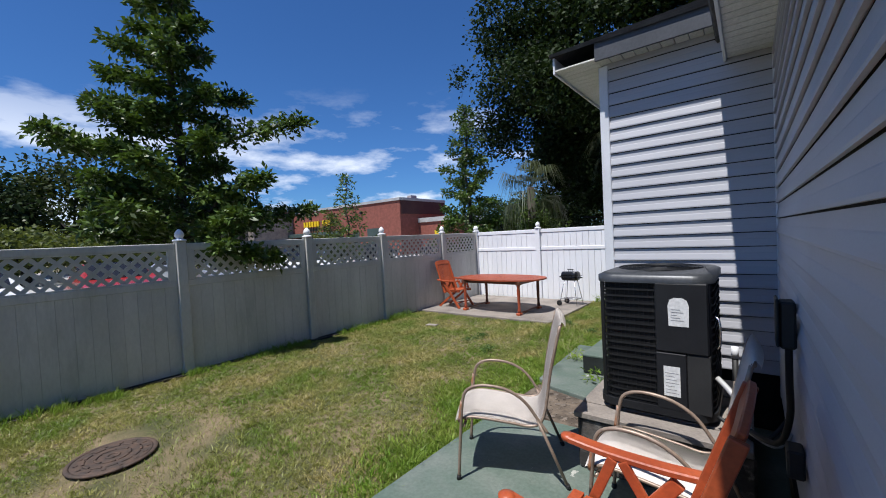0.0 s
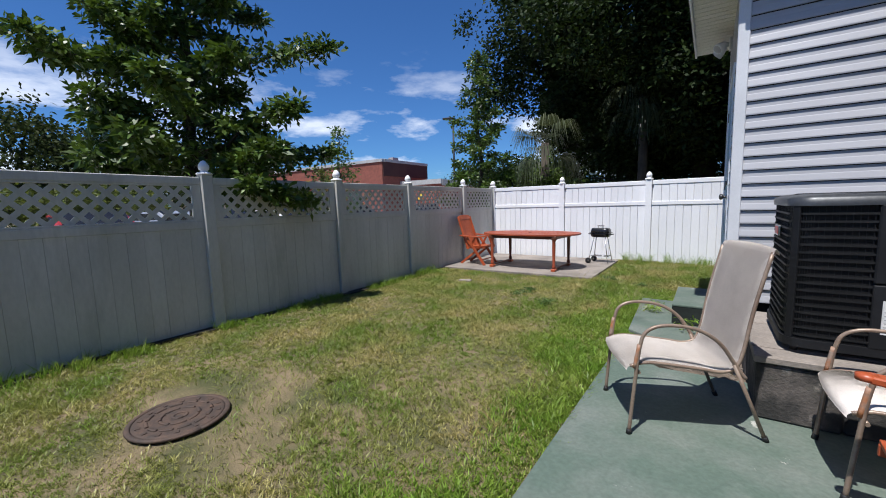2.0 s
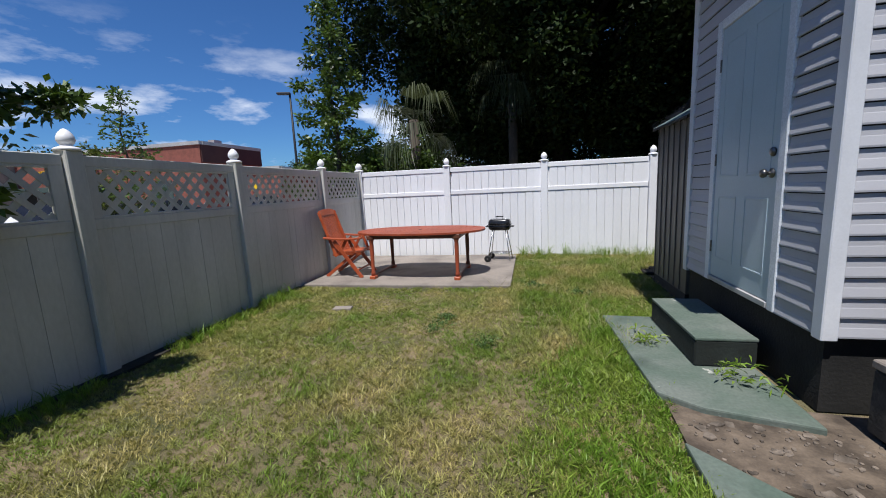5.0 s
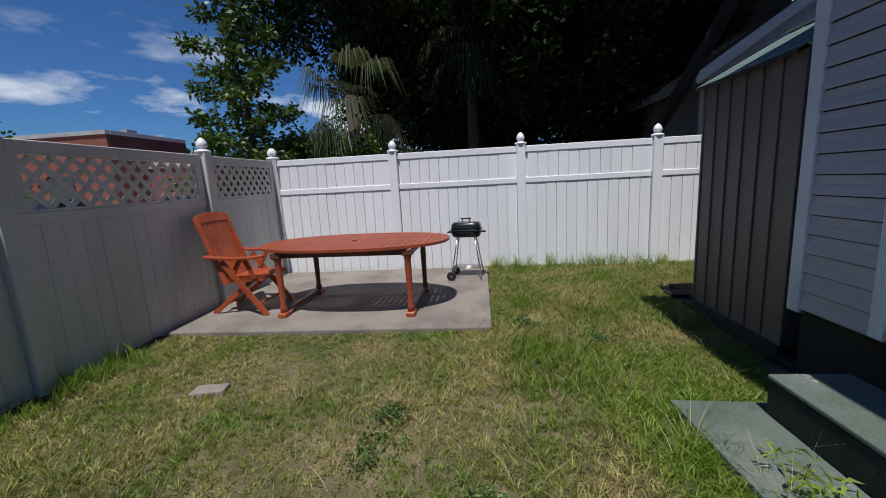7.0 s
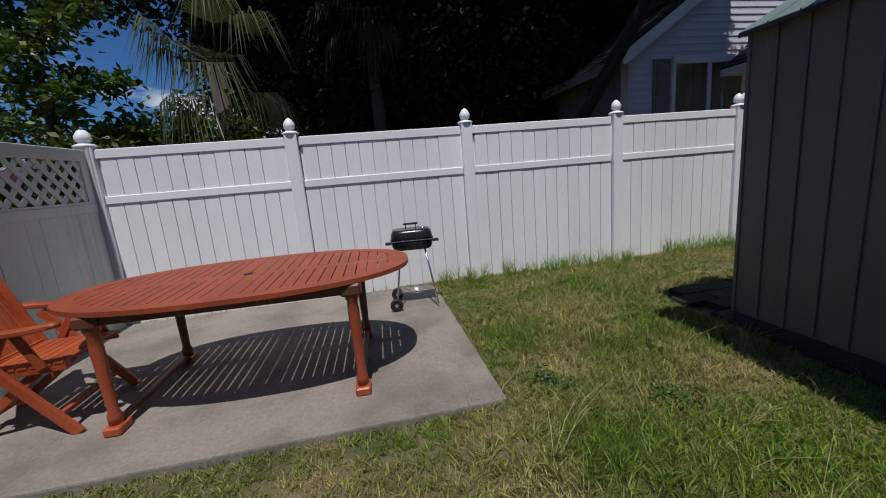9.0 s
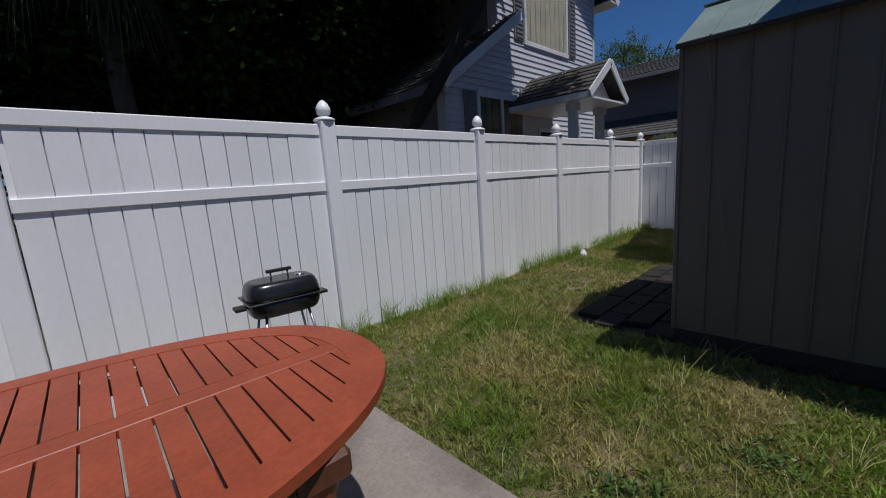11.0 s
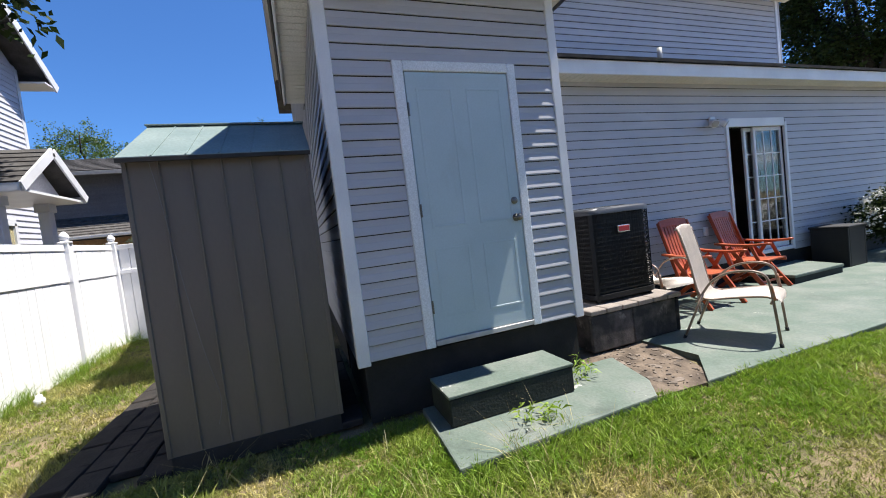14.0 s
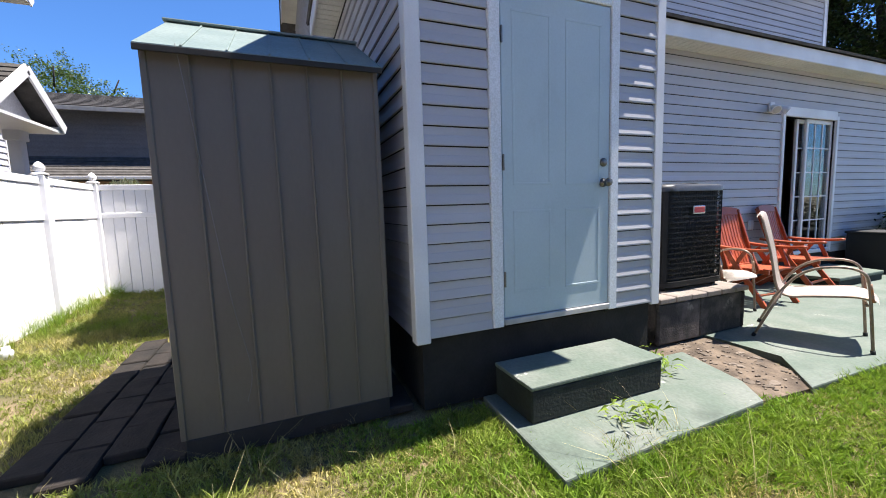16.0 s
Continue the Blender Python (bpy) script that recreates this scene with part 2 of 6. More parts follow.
M_FAR = leafy("far_leaf", (0.020, 0.034, 0.009), (0.040, 0.050, 0.014), (0.08, 0.11, 0.02), amount=0.15, spec=0.12, rough=0.6)
M_PALM = leafy("palm_frond", (0.05, 0.065, 0.035), (0.10, 0.11, 0.07), (0.09, 0.11, 0.04), rough=0.3)
M_GRASS = leafy("lawn_grass", (0.140, 0.215, 0.030), (0.400, 0.330, 0.130), (0.28, 0.35, 0.05), amount=0.28, scale=1.6)
M_GRASS2 = leafy("lush_grass", (0.135, 0.235, 0.026), (0.240, 0.300, 0.055), (0.26, 0.42, 0.04), amount=0.33, scale=2.2)
M_WEED = leafy("dark_weed_leaf", (0.075, 0.14, 0.035), (0.10, 0.17, 0.04), (0.10, 0.18, 0.03), amount=0.2)
M_STRAW = leafy("dry_straw", (0.42, 0.36, 0.18), (0.34, 0.30, 0.14), (0.3, 0.27, 0.12), amount=0.2)
M_FLOWER = leafy("white_blossom", (0.70, 0.70, 0.66), (0.60, 0.60, 0.55), (0.5, 0.5, 0.45))
M_CURTAIN = mat("beige_blind", (0.30, 0.25, 0.14), (0.22, 0.18, 0.10), rough=0.8, scale=3, fine=40, bump=0.1)
M_GLASS = pane_mat("window_glass")
M_NSIDING = mat("lavender_siding", (0.60, 0.60, 0.66), (0.53, 0.53, 0.59), rough=0.5, scale=0.8, fine=40, bump=0.06, vary=0.03)
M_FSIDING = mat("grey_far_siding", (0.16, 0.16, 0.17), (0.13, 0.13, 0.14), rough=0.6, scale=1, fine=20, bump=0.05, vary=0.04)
M_TAN = mat("tan_brick", (0.40, 0.26, 0.17), (0.33, 0.21, 0.14), rough=0.9, scale=3, fine=14, bump=0.15)
# Brick colour dropped near black to deepen the shed's shadow on the pavers.
M_PAVER = mat("shadow_dark_paver", (0.026, 0.020, 0.017), (0.009, 0.008, 0.007), rough=0.95, scale=8, fine=60, bump=0.4, vary=0.2)
M_CAR_A = mat("dark_car_paint", (0.012, 0.014, 0.018), rough=0.2, bump=0)
M_CAR_B = mat("silver_car_paint", (0.45, 0.46, 0.48), rough=0.25, metal=0.5, bump=0)
M_CAR_C = mat("red_car_paint", (0.30, 0.03, 0.03), rough=0.25, bump=0)
M_CAR_D = mat("white_car_paint", (0.75, 0.75, 0.74), rough=0.25, bump=0)
M_TYRE = mat("tyre_rubber", (0.02, 0.02, 0.02), rough=0.85, fine=60, bump=0.2)


def spots(m, colour, scale, lo, hi, stretch=(1, 1, 1), amount=1.0):
    """Adds patches of another colour with a ragged outline (chips, stains, mildew)."""
    n, l = m.node_tree.nodes, m.node_tree.links
    p = n["Principled BSDF"]
    old = p.inputs["Base Color"].links[0].from_socket
    geo, mp, no, mr, mx = (n.new("ShaderNode" + k) for k in ("NewGeometry", "Mapping", "TexNoise", "MapRange", "Mix"))
    mx.data_type = "RGBA"
    mp.inputs["Scale"].default_value = stretch
    no.inputs["Scale"].default_value, no.inputs["Detail"].default_value, no.inputs["Roughness"].default_value = scale, 8, 0.65
    mr.inputs["From Min"].default_value, mr.inputs["From Max"].default_value, mr.inputs["To Max"].default_value = lo, hi, amount
    mx.inputs["B"].default_value = (*colour, 1)
    l.new(geo.outputs["Position"], mp.inputs["Vector"])
    l.new(mp.outputs[0], no.inputs["Vector"])
    l.new(no.outputs[0], mr.inputs["Value"])
    l.new(mr.outputs[0], mx.inputs["Factor"])
    l.new(old, mx.inputs["A"])
    l.new(mx.outputs["Result"], p.inputs["Base Color"])


spots(M_GREEN, (0.38, 0.38, 0.34), 7, 0.67, 0.70)
spots(M_GREEN, (0.055, 0.075, 0.062), 1.7, 0.56, 0.74, amount=0.7)
spots(M_GREENPALE, (0.40, 0.40, 0.36), 6, 0.66, 0.69)
spots(M_GREENPALE, (0.05, 0.065, 0.055), 2.6, 0.55, 0.72, amount=0.75)
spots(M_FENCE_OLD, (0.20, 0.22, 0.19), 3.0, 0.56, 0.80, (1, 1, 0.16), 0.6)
spots(M_FENCE, (0.52, 0.53, 0.48), 3.5, 0.62, 0.80, (1, 1, 0.2), 0.35)
spots(M_CONCRETE, (0.11, 0.095, 0.085), 2.4, 0.57, 0.76, amount=0.75)
spots(M_BASE, (0.30, 0.27, 0.24), 5, 0.62, 0.70, amount=0.7)
spots(M_SHED, (0.08, 0.069, 0.06), 2.2, 0.58, 0.78, (1, 1, 0.25), 0.5)
spots(M_DOOR, (0.36, 0.42, 0.44), 3.0, 0.60, 0.78, (1, 1, 0.4), 0.5)
spots(M_TABLE, (0.20, 0.045, 0.022), 3.5, 0.58, 0.76, amount=0.55)
spots(M_WOOD, (0.22, 0.05, 0.02), 6, 0.60, 0.76, amount=0.5)
spots(M_SLING, (0.52, 0.40, 0.30), 4.5, 0.62, 0.78, amount=0.4)
spots(M_SIDING, (0.36, 0.36, 0.37), 1.6, 0.60, 0.80, (1, 1, 0.5), 0.4)
spots(M_BASE, (0.05, 0.06, 0.04), 3, 0.60, 0.75, amount=0.5)
spots(M_IRON, (0.20, 0.10, 0.055), 10, 0.60, 0.72, amount=0.6)


# ---- mesh helpers ----
def box(bm, x0, x1, y0, y1, z0, z1):
    v = [bm.verts.new(p) for p in ((x0, y0, z0), (x1, y0, z0), (x1, y1, z0), (x0, y1, z0), (x0, y0, z1), (x1, y0, z1), (x1, y1, z1), (x0, y1, z1))]
    for f in ((0, 3, 2, 1), (4, 5, 6, 7), (0, 1, 5, 4), (1, 2, 6, 5), (2, 3, 7, 6), (3, 0, 4, 7)):
        bm.faces.new([v[i] for i in f])
    return bm


def bevel(bm, w=0.004, seg=1):
    bmesh.ops.bevel(bm, geom=list(bm.edges), offset=w, segments=seg, profile=0.6, affect="EDGES", clamp_overlap=True)
    return bm


def bbox(x0, x1, y0, y1, z0, z1, w=0.004):
    bm = box(bmesh.new(), x0, x1, y0, y1, z0, z1)
    return bevel(bm, w) if w else bm


def beam(bm, a, b, w, h, side=None):
    """A bar of section w x h from a to b."""
    a, b = Vector(a), Vector(b)
    d = (b - a).normalized()
    s = Vector(side) if side else (Vector((0, 1, 0)) if abs(d.y) < 0.9 else Vector((1, 0, 0)))
    u = (s - d * s.dot(d)).normalized()
    n = d.cross(u)
    v = [bm.verts.new(p + u * i * w / 2 + n * j * h / 2) for p in (a, b) for i, j in ((-1, -1), (1, -1), (1, 1), (-1, 1))]
    for f in ((3, 2, 1, 0), (4, 5, 6, 7), (0, 1, 5, 4), (1, 2, 6, 5), (2, 3, 7, 6), (3, 0, 4, 7)):
        bm.faces.new([v[i] for i in f])
    return bm


def bar(a, b, w, h, side=None, bev=0.006):
    bm = beam(bmesh.new(), a, b, w, h, side)
    return bevel(bm, bev, 2) if bev else bm


def tube(bm, pts, r, n=8, r1=None):
    """A round tube along points, its radius going from r to r1."""
    pts = [Vector(p) for p in pts]
    rings = []
    u = None
    for i, p in enumerate(pts):
        d = (pts[min(i + 1, len(pts) - 1)] - pts[max(i - 1, 0)]).normalized()
        if u is None:
            u = d.orthogonal().normalized()
        u = (u - d * u.dot(d)).normalized()
        v = d.cross(u)
        rr = r if r1 is None else r + (r1 - r) * i / (len(pts) - 1)
        rings.append([bm.verts.new(p + (u * math.cos(k * math.tau / n) + v * math.sin(k * math.tau / n)) * rr) for k in range(n)])
    for a, b in zip(rings, rings[1:]):
        for k in range(n):
            f = bm.faces.new((a[k], a[(k + 1) % n], b[(k + 1) % n], b[k]))
            f.smooth = True
    bm.faces.new(rings[0][::-1])
    bm.faces.new(rings[-1])
    return bm


def sweep(pts, w, h, side, bev=0.005):
    """One rectangular bar, w along side and h across, that follows the points."""
    pts, s = [Vector(p) for p in pts], Vector(side)
    bm = bmesh.new()
    rings = []
    for i, p in enumerate(pts):
        d = (pts[min(i + 1, len(pts) - 1)] - pts[max(i - 1, 0)]).normalized()
        u = (s - d * s.dot(d)).normalized()
        n = d.cross(u)
        ww = w[i] if isinstance(w, list) else w
        rings.append([bm.verts.new(p + u * a * ww / 2 + n * b * h / 2) for a, b in ((-1, -1), (1, -1), (1, 1), (-1, 1))])
    for a, b in zip(rings, rings[1:]):
        for k in range(4):
            bm.faces.new((a[k], a[(k + 1) % 4], b[(k + 1) % 4], b[k]))
    bm.faces.new(rings[0][::-1])
    bm.faces.new(rings[-1])
    return bevel(bm, bev) if bev else bm


def smooth_path(pts, step=5):
    """A rounder line through the given points."""
    pts = [Vector(p) for p in pts]
    out = []
    for i in range(len(pts) - 1):
        p0, p1, p2, p3 = pts[max(i - 1, 0)], pts[i], pts[i + 1], pts[min(i + 2, len(pts) - 1)]
        for k in range(step):
            t = k / step
            out.append(0.5 * ((2 * p1) + (p2 - p0) * t + (2 * p0 - 5 * p1 + 4 * p2 - p3) * t * t + (3 * p1 - p0 - 3 * p2 + p3) * t ** 3))
    return out + [pts[-1]]


def lathe(bm, profile, centre=(0, 0, 0), n=16, axis="z"):
    c = Vector(centre)
    rings = []
    for r, h in profile:
        ring = []
        for k in range(n):
            a, b = r * math.cos(k * math.tau / n), r * math.sin(k * math.tau / n)
            q = {"z": (a, b, h), "x": (h, a, b), "y": (b, h, a)}[axis]
            ring.append(bm.verts.new(c + Vector(q)))
        rings.append(ring)
    for a, b in zip(rings, rings[1:]):
        for k in range(n):
            bm.faces.new((a[k], a[(k + 1) % n], b[(k + 1) % n], b[k])).smooth = True
    bm.faces.new(rings[0][::-1])
    bm.faces.new(rings[-1])
    return bm


def prism(bm, outline, z0, z1):
    """An upright prism over a counter-clockwise outline."""
    lo = [bm.verts.new((x, y, z0)) for x, y in outline]
    hi = [bm.verts.new((x, y, z1)) for x, y in outline]
    bm.faces.new(lo[::-1])
    bm.faces.new(hi)
    for i in range(len(outline)):
        j = (i + 1) % len(outline)
        bm.faces.new((lo[i], lo[j], hi[j], hi[i]))
    return bm


def data_of(name, bm, material):
    me = bpy.data.meshes.new(name)
    bmesh.ops.recalc_face_normals(bm, faces=list(bm.faces))
    bm.to_mesh(me)
    bm.free()
    me.materials.append(material)
    return me


def part(name, bm, material, parent=None, label=""):
    ob = new(name, data_of(name, bm, material))
    if parent:
        ob.parent = parent
    if label:
        tagged(ob, label)
    return ob


def shared(name, me, m, parent):
    ob = new(name, me)
    ob.parent = parent
    ob.matrix_basis = m
    return ob


def thing(name, label, category, m=None, group="", kind=""):
    ob = new(name)
    ob.empty_display_size = 0.1
    if m is not None:
        ob.matrix_basis = m
    return tagged(ob, label, category, group, kind)


def setting(name, bm, material, label, category="wall"):
    return tagged(part(name, bm, material), label, category, kind="structure")


def quads(name, verts, faces_n, material, parent=None):
    """A mesh out of an (N*k, 3) array in which every k points in a row are one face."""
    verts = np.asarray(verts, dtype=np.float32)
    k = faces_n
    me = bpy.data.meshes.new(name)
    nv = len(verts)
    nf = nv // k
    me.vertices.add(nv)
    me.vertices.foreach_set("co", verts.ravel())
    me.loops.add(nv)
    me.loops.foreach_set("vertex_index", np.arange(nv, dtype=np.int32))
    me.polygons.add(nf)
    me.polygons.foreach_set("loop_start", np.arange(0, nv, k, dtype=np.int32))
    me.polygons.foreach_set("loop_total", np.full(nf, k, dtype=np.int32))
    me.update(calc_edges=True)
    me.materials.append(material)
    ob = new(name, me)
    if parent:
        ob.parent = parent
    return ob


# ---- ground, slabs, lot ----
XL, XB, YB, YT = -0.062, -1.342, 4.43, 6.38      # long wall, door wall, both sides of the porch room
FX, FY, FE = -6.42, 9.84, 4.43                  # lines of the fences
COURSE = 0.1143


def relief(x, y):
    return 0.016 * math.sin(x * 1.7 + 0.6) * math.cos(y * 1.9) - 0.02


bm = bmesh.new()
xs = [-900, -300, -90, -40, -20, -11] + [-8 + 0.3 * i for i in range(46)] + [8, 14, 30, 90, 300, 900]
ys = [-900, -300, -90, -40, -20, -10] + [-5 + 0.3 * i for i in range(52)] + [13, 18, 30, 90, 300, 900]
grid = [[bm.verts.new((x, y, relief(x, y) if abs(x) < 9 and -6 < y < 12 else -0.03)) for y in ys] for x in xs]
for i in range(len(xs) - 1):
    for j in range(len(ys) - 1):
        bm.faces.new((grid[i][j], grid[i + 1][j], grid[i + 1][j + 1], grid[i][j + 1])).smooth = True
setting("ground", bm, M_GROUND, "patchy sunlit lawn soil reaching to the horizon", "ground")
bm = box(bmesh.new(), -60, -9.2, -40, 75, -0.2, 0.012)
setting("parking_lot", bm, M_LOT, "pale sunlit parking lot beyond the fence", "parking lot")


def slab(name, outline, z0, z1, material, label, category="pavement"):
    bm = prism(bmesh.new(), outline, z0, z1)
    bevel(bm, 0.012, 2)
    return setting(name, bm, material, label, category)


slab("patio", [(-2.34, -4.6), (-0.08, -4.6), (-0.08, 4.38), (-0.95, 4.40), (-1.20, 3.62), (-1.80, 3.60), (-2.17, 4.02)], -0.12, 0.03, M_GREEN, "green painted concrete patio slab with worn edges")
slab("door_slab", [(-2.16, 4.50), (-1.95, 4.34), (-1.42, 4.20), (-1.38, 5.98), (-2.22, 6.02)], -0.12, 0.045, M_GREENPALE, "worn green painted concrete slab below the back door")
slab("table_pad", [(-6.35, 7.23), (-3.19, 7.23), (-3.17, 9.72), (-6.35, 9.72)], -0.1, 0.03, M_CONCRETE, "bare concrete pad under table and grill")
# Near-black strip put in for the shade in the gap under the fence.
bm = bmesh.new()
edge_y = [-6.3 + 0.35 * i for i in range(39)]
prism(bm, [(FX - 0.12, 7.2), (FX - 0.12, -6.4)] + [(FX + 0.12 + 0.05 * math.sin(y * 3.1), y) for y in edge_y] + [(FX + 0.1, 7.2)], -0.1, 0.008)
setting("fence_foot_shade", bm, M_FOOTSHADE, "soil strip coloured dark for the shade along the fence foot", "ground")
bm = bmesh.new()
prism(bm, [(-2.16, 3.85), (-1.15, 3.5), (-0.95, 4.4), (-2.12, 4.5)], -0.08, 0.006)
setting("bare_soil_patch", bm, M_DIRT, "bare soil between the broken slabs", "ground")
rnd = random.Random(4)
rub = thing("broken_concrete", "broken concrete and brick pieces between two slabs", "rubble")
for k in range(170):
    r = rnd.uniform(0.006, 0.018) if k % 9 else rnd.uniform(0.03, 0.055)
    bm = bmesh.new()
    prism(bm, [(r * rnd.uniform(0.6, 1.2) * math.cos(a), r * rnd.uniform(0.5, 1.0) * math.sin(a)) for a in (0.2, 1.2, 2.1, 3.3, 4.3, 5.4)], 0, rnd.uniform(0.004, 0.012))
    bevel(bm, 0.0012)
    ob = part("rubble_piece", bm, M_RUBBLE, rub)
    x = rnd.uniform(-2.08, -1.05)
    ob.matrix_basis = pose(x, rnd.uniform(3.72, 4.25) - 0.10 * (x + 1.6), 0.004, rnd.uniform(-8, 8), rnd.uniform(-8, 8), rnd.uniform(0, 360))


# ---- house ----
M_FASCIA = mat("grey_fascia", (0.06, 0.063, 0.072), (0.045, 0.048, 0.055), rough=0.5, scale=3, fine=50, bump=0.05)
bm = bmesh.new()
pr = [(0, 0.012), (0.006, 0.012), (0.0085, 0.0), (0.0205, 0.0), (0.0215, 0.010), (0.0125, 0.055), (0.0105, 0.060), (0.007, 0.1068), (0, 0.1068)]
for s in (-0.5, 0.5):
    ring = [bm.verts.new((s, d, z)) for d, z in pr]
    bm.faces.new(ring if s < 0 else ring[::-1])
bm.verts.ensure_lookup_table()
m_ = len(pr)
for i in range(m_):
    bm.faces.new((bm.verts[i], bm.verts[(i + 1) % m_], bm.verts[m_ + (i + 1) % m_], bm.verts[m_ + i]))
BOARD = data_of("siding_board", bm, M_SIDING)
BOARD_N = BOARD.copy()
BOARD_N.materials[0] = M_NSIDING
BOARD_F = BOARD.copy()
BOARD_F.materials[0] = M_FSIDING


def siding(parent, origin, n, spans, z0, z1, openings=(), course=COURSE, board=BOARD):
    """Boards on a wall face. origin lies on the face, n points outward; spans(z) gives the end values along u = n x z; openings: (u0, u1, z0, z1)."""
    n = Vector(n)
    u = n.cross(Vector((0, 0, 1)))
    k = 0
    while z0 + k * course < z1 - 0.02:
        z = z0 + k * course
        pieces = [spans(z + course / 2)]
        for o0, o1, oz0, oz1 in openings:
            if oz0 - 0.04 < z + course / 2 < oz1 + 0.04:
                nxt = []
                for a, b in pieces:
                    if o0 > a + 0.01:
                        nxt.append((a, min(b, o0)))
                    if o1 < b - 0.01:
                        nxt.append((max(a, o1), b))
                pieces = [p for p in nxt if p[1] - p[0] > 0.02]
        for a, b in pieces:
            c = Vector(origin) + u * (a + b) / 2
            m = Matrix(((u.x * (b - a), n.x, 0, c.x), (u.y * (b - a), n.y, 0, c.y), (0, 0, course / COURSE, z), (0, 0, 0, 1)))
            shared("siding_board", board, m, parent)
        k += 1


Z0 = 0.47
# slider and back door openings
SL = (-0.92, 0.40, 0.42, 2.38)
DO = (4.925, 5.80, 0.52, 2.565)
bm = bmesh.new()
box(bm, XL, XL + 0.16, -5.2, SL[0], 0.0, 3.02)
box(bm, XL, XL + 0.16, SL[1], YB + 0.1, 0.0, 3.02)
box(bm, XL, XL + 0.16, SL[0], SL[1], SL[3], 3.02)
box(bm, XL, XL + 0.16, SL[0], SL[1], 0.0, SL[2])
wall_long = setting("wall_long", bm, M_FOUND, "long house wall clad in grey lavender vinyl siding")
siding(wall_long, (XL, 0, 0), (-1, 0, 0), lambda z: (-5.2, YB), 0.34, 3.02, [(SL[0] - 0.06, SL[1] + 0.06, SL[2] - 0.06, SL[3] + 0.06)])
bm = box(bmesh.new(), XB, XL, YB, YB + 0.14, Z0 - 0.02, 3.25)
wall_side = setting("wall_side", bm, M_FOUND, "short side wall of the porch room in grey siding, half sunlit")
siding(wall_side, (0, YB, 0), (0, -1, 0), lambda z: (-XL, -XB - 0.02), Z0, 3.25)
bm = bmesh.new()
box(bm, XB, XB + 0.14, YB + 0.14, DO[0], Z0 - 0.02, 3.25)
box(bm, XB, XB + 0.14, DO[1], YT - 0.14, Z0 - 0.02, 3.25)
box(bm, XB, XB + 0.14, DO[0], DO[1], DO[3], 3.25)
wall_door = setting("wall_door", bm, M_FOUND, "porch room wall in grey siding around the back door")
siding(wall_door, (XB, 0, 0), (-1, 0, 0), lambda z: (YB + 0.03, YT - 0.03), Z0, 3.25, [(4.845, 5.885, 0.3, 2.645)])
bm = box(bmesh.new(), XB, 9.0, YT - 0.14, YT, Z0 - 0.02, 3.25)
box(bm, 1.5, 9.0, YT - 0.14, YT, 3.25, 6.3)
wall_far = setting("wall_far", bm, M_FOUND, "shaded two-storey house side in grey siding beside the shed")
siding(wall_far, (0, YT, 0), (0, 1, 0), lambda z: (XB + 0.03, 9.0) if z < 3.24 else (1.5, 9.0), Z0, 6.3)
bm = box(bmesh.new(), 1.5, 1.64, -3.85, YT - 0.14, 3.6, 5.5)
wall_upper = setting("wall_upper", bm, M_FOUND, "upper storey wall in grey siding above the lower roof")
siding(wall_upper, (1.5, 0, 0), (-1, 0, 0), lambda z: (-3.85, YT), 3.9, 5.5)
bm = box(bmesh.new(), 1.5, 9.0, -3.99, -3.85, 0.0, 5.5)
box(bm, 8.86, 9.0, -3.85, YT - 0.14, 0.0, 6.3)
box(bm, XL + 0.16, 1.64, -5.2, -5.06, 0, 3.0)
box(bm, 1.5, 1.64, -5.06, -3.99, 0, 3.6)
setting("wall_back", bm, M_SIDING, "plain far walls that close the house")
bm = box(bmesh.new(), XB + 0.03, XL, YB + 0.03, YT - 0.03, 0.0, Z0 - 0.02)
box(bm, XL + 0.16, 8.9, YB, YT - 0.03, 0.0, Z0 - 0.02)
setting("foundation", bm, M_FOUND, "dark block foundation below the siding", "foundation")
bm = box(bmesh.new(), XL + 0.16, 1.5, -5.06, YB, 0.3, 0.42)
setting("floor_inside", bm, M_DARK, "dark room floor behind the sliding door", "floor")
bm = box(bmesh.new(), 1.5, 1.6, -5.0, YB, 0.42, 3.0)
box(bm, XL + 0.17, 1.5, 2.2, 2.3, 0.42, 3.0)
box(bm, XL + 0.17, 1.5, -3.0, -2.9, 0.42, 3.0)
setting("wall_inside", bm, M_CONCRETE, "dim inner walls of the room behind the slider")
bm = box(bmesh.new(), XL + 0.17, 1.5, -5.0, YB, 2.95, 3.0)
setting("ceiling", bm, M_SOFFIT, "plain ceiling of the room behind the slider", "ceiling")

# corner boards
for x0, x1, y0, y1, z0, z1 in ((XB - 0.024, XB + 0.06, YB - 0.024, YB + 0.06, Z0 - 0.02, 3.25), (XB - 0.024, XB + 0.06, YT - 0.07, YT + 0.024, Z0 - 0.03, 3.25), (XL - 0.02, XL - 0.0, YB - 0.035, YB - 0.018, 0.30, 3.05), (1.47, 1.55, -3.88, -3.80, 3.6, 5.5)):
    tagged(part("corner_trim", bbox(x0, x1, y0, y1, z0, z1, 0.006), M_TRIM), "white vinyl corner board of the house", "trim", kind="structure")

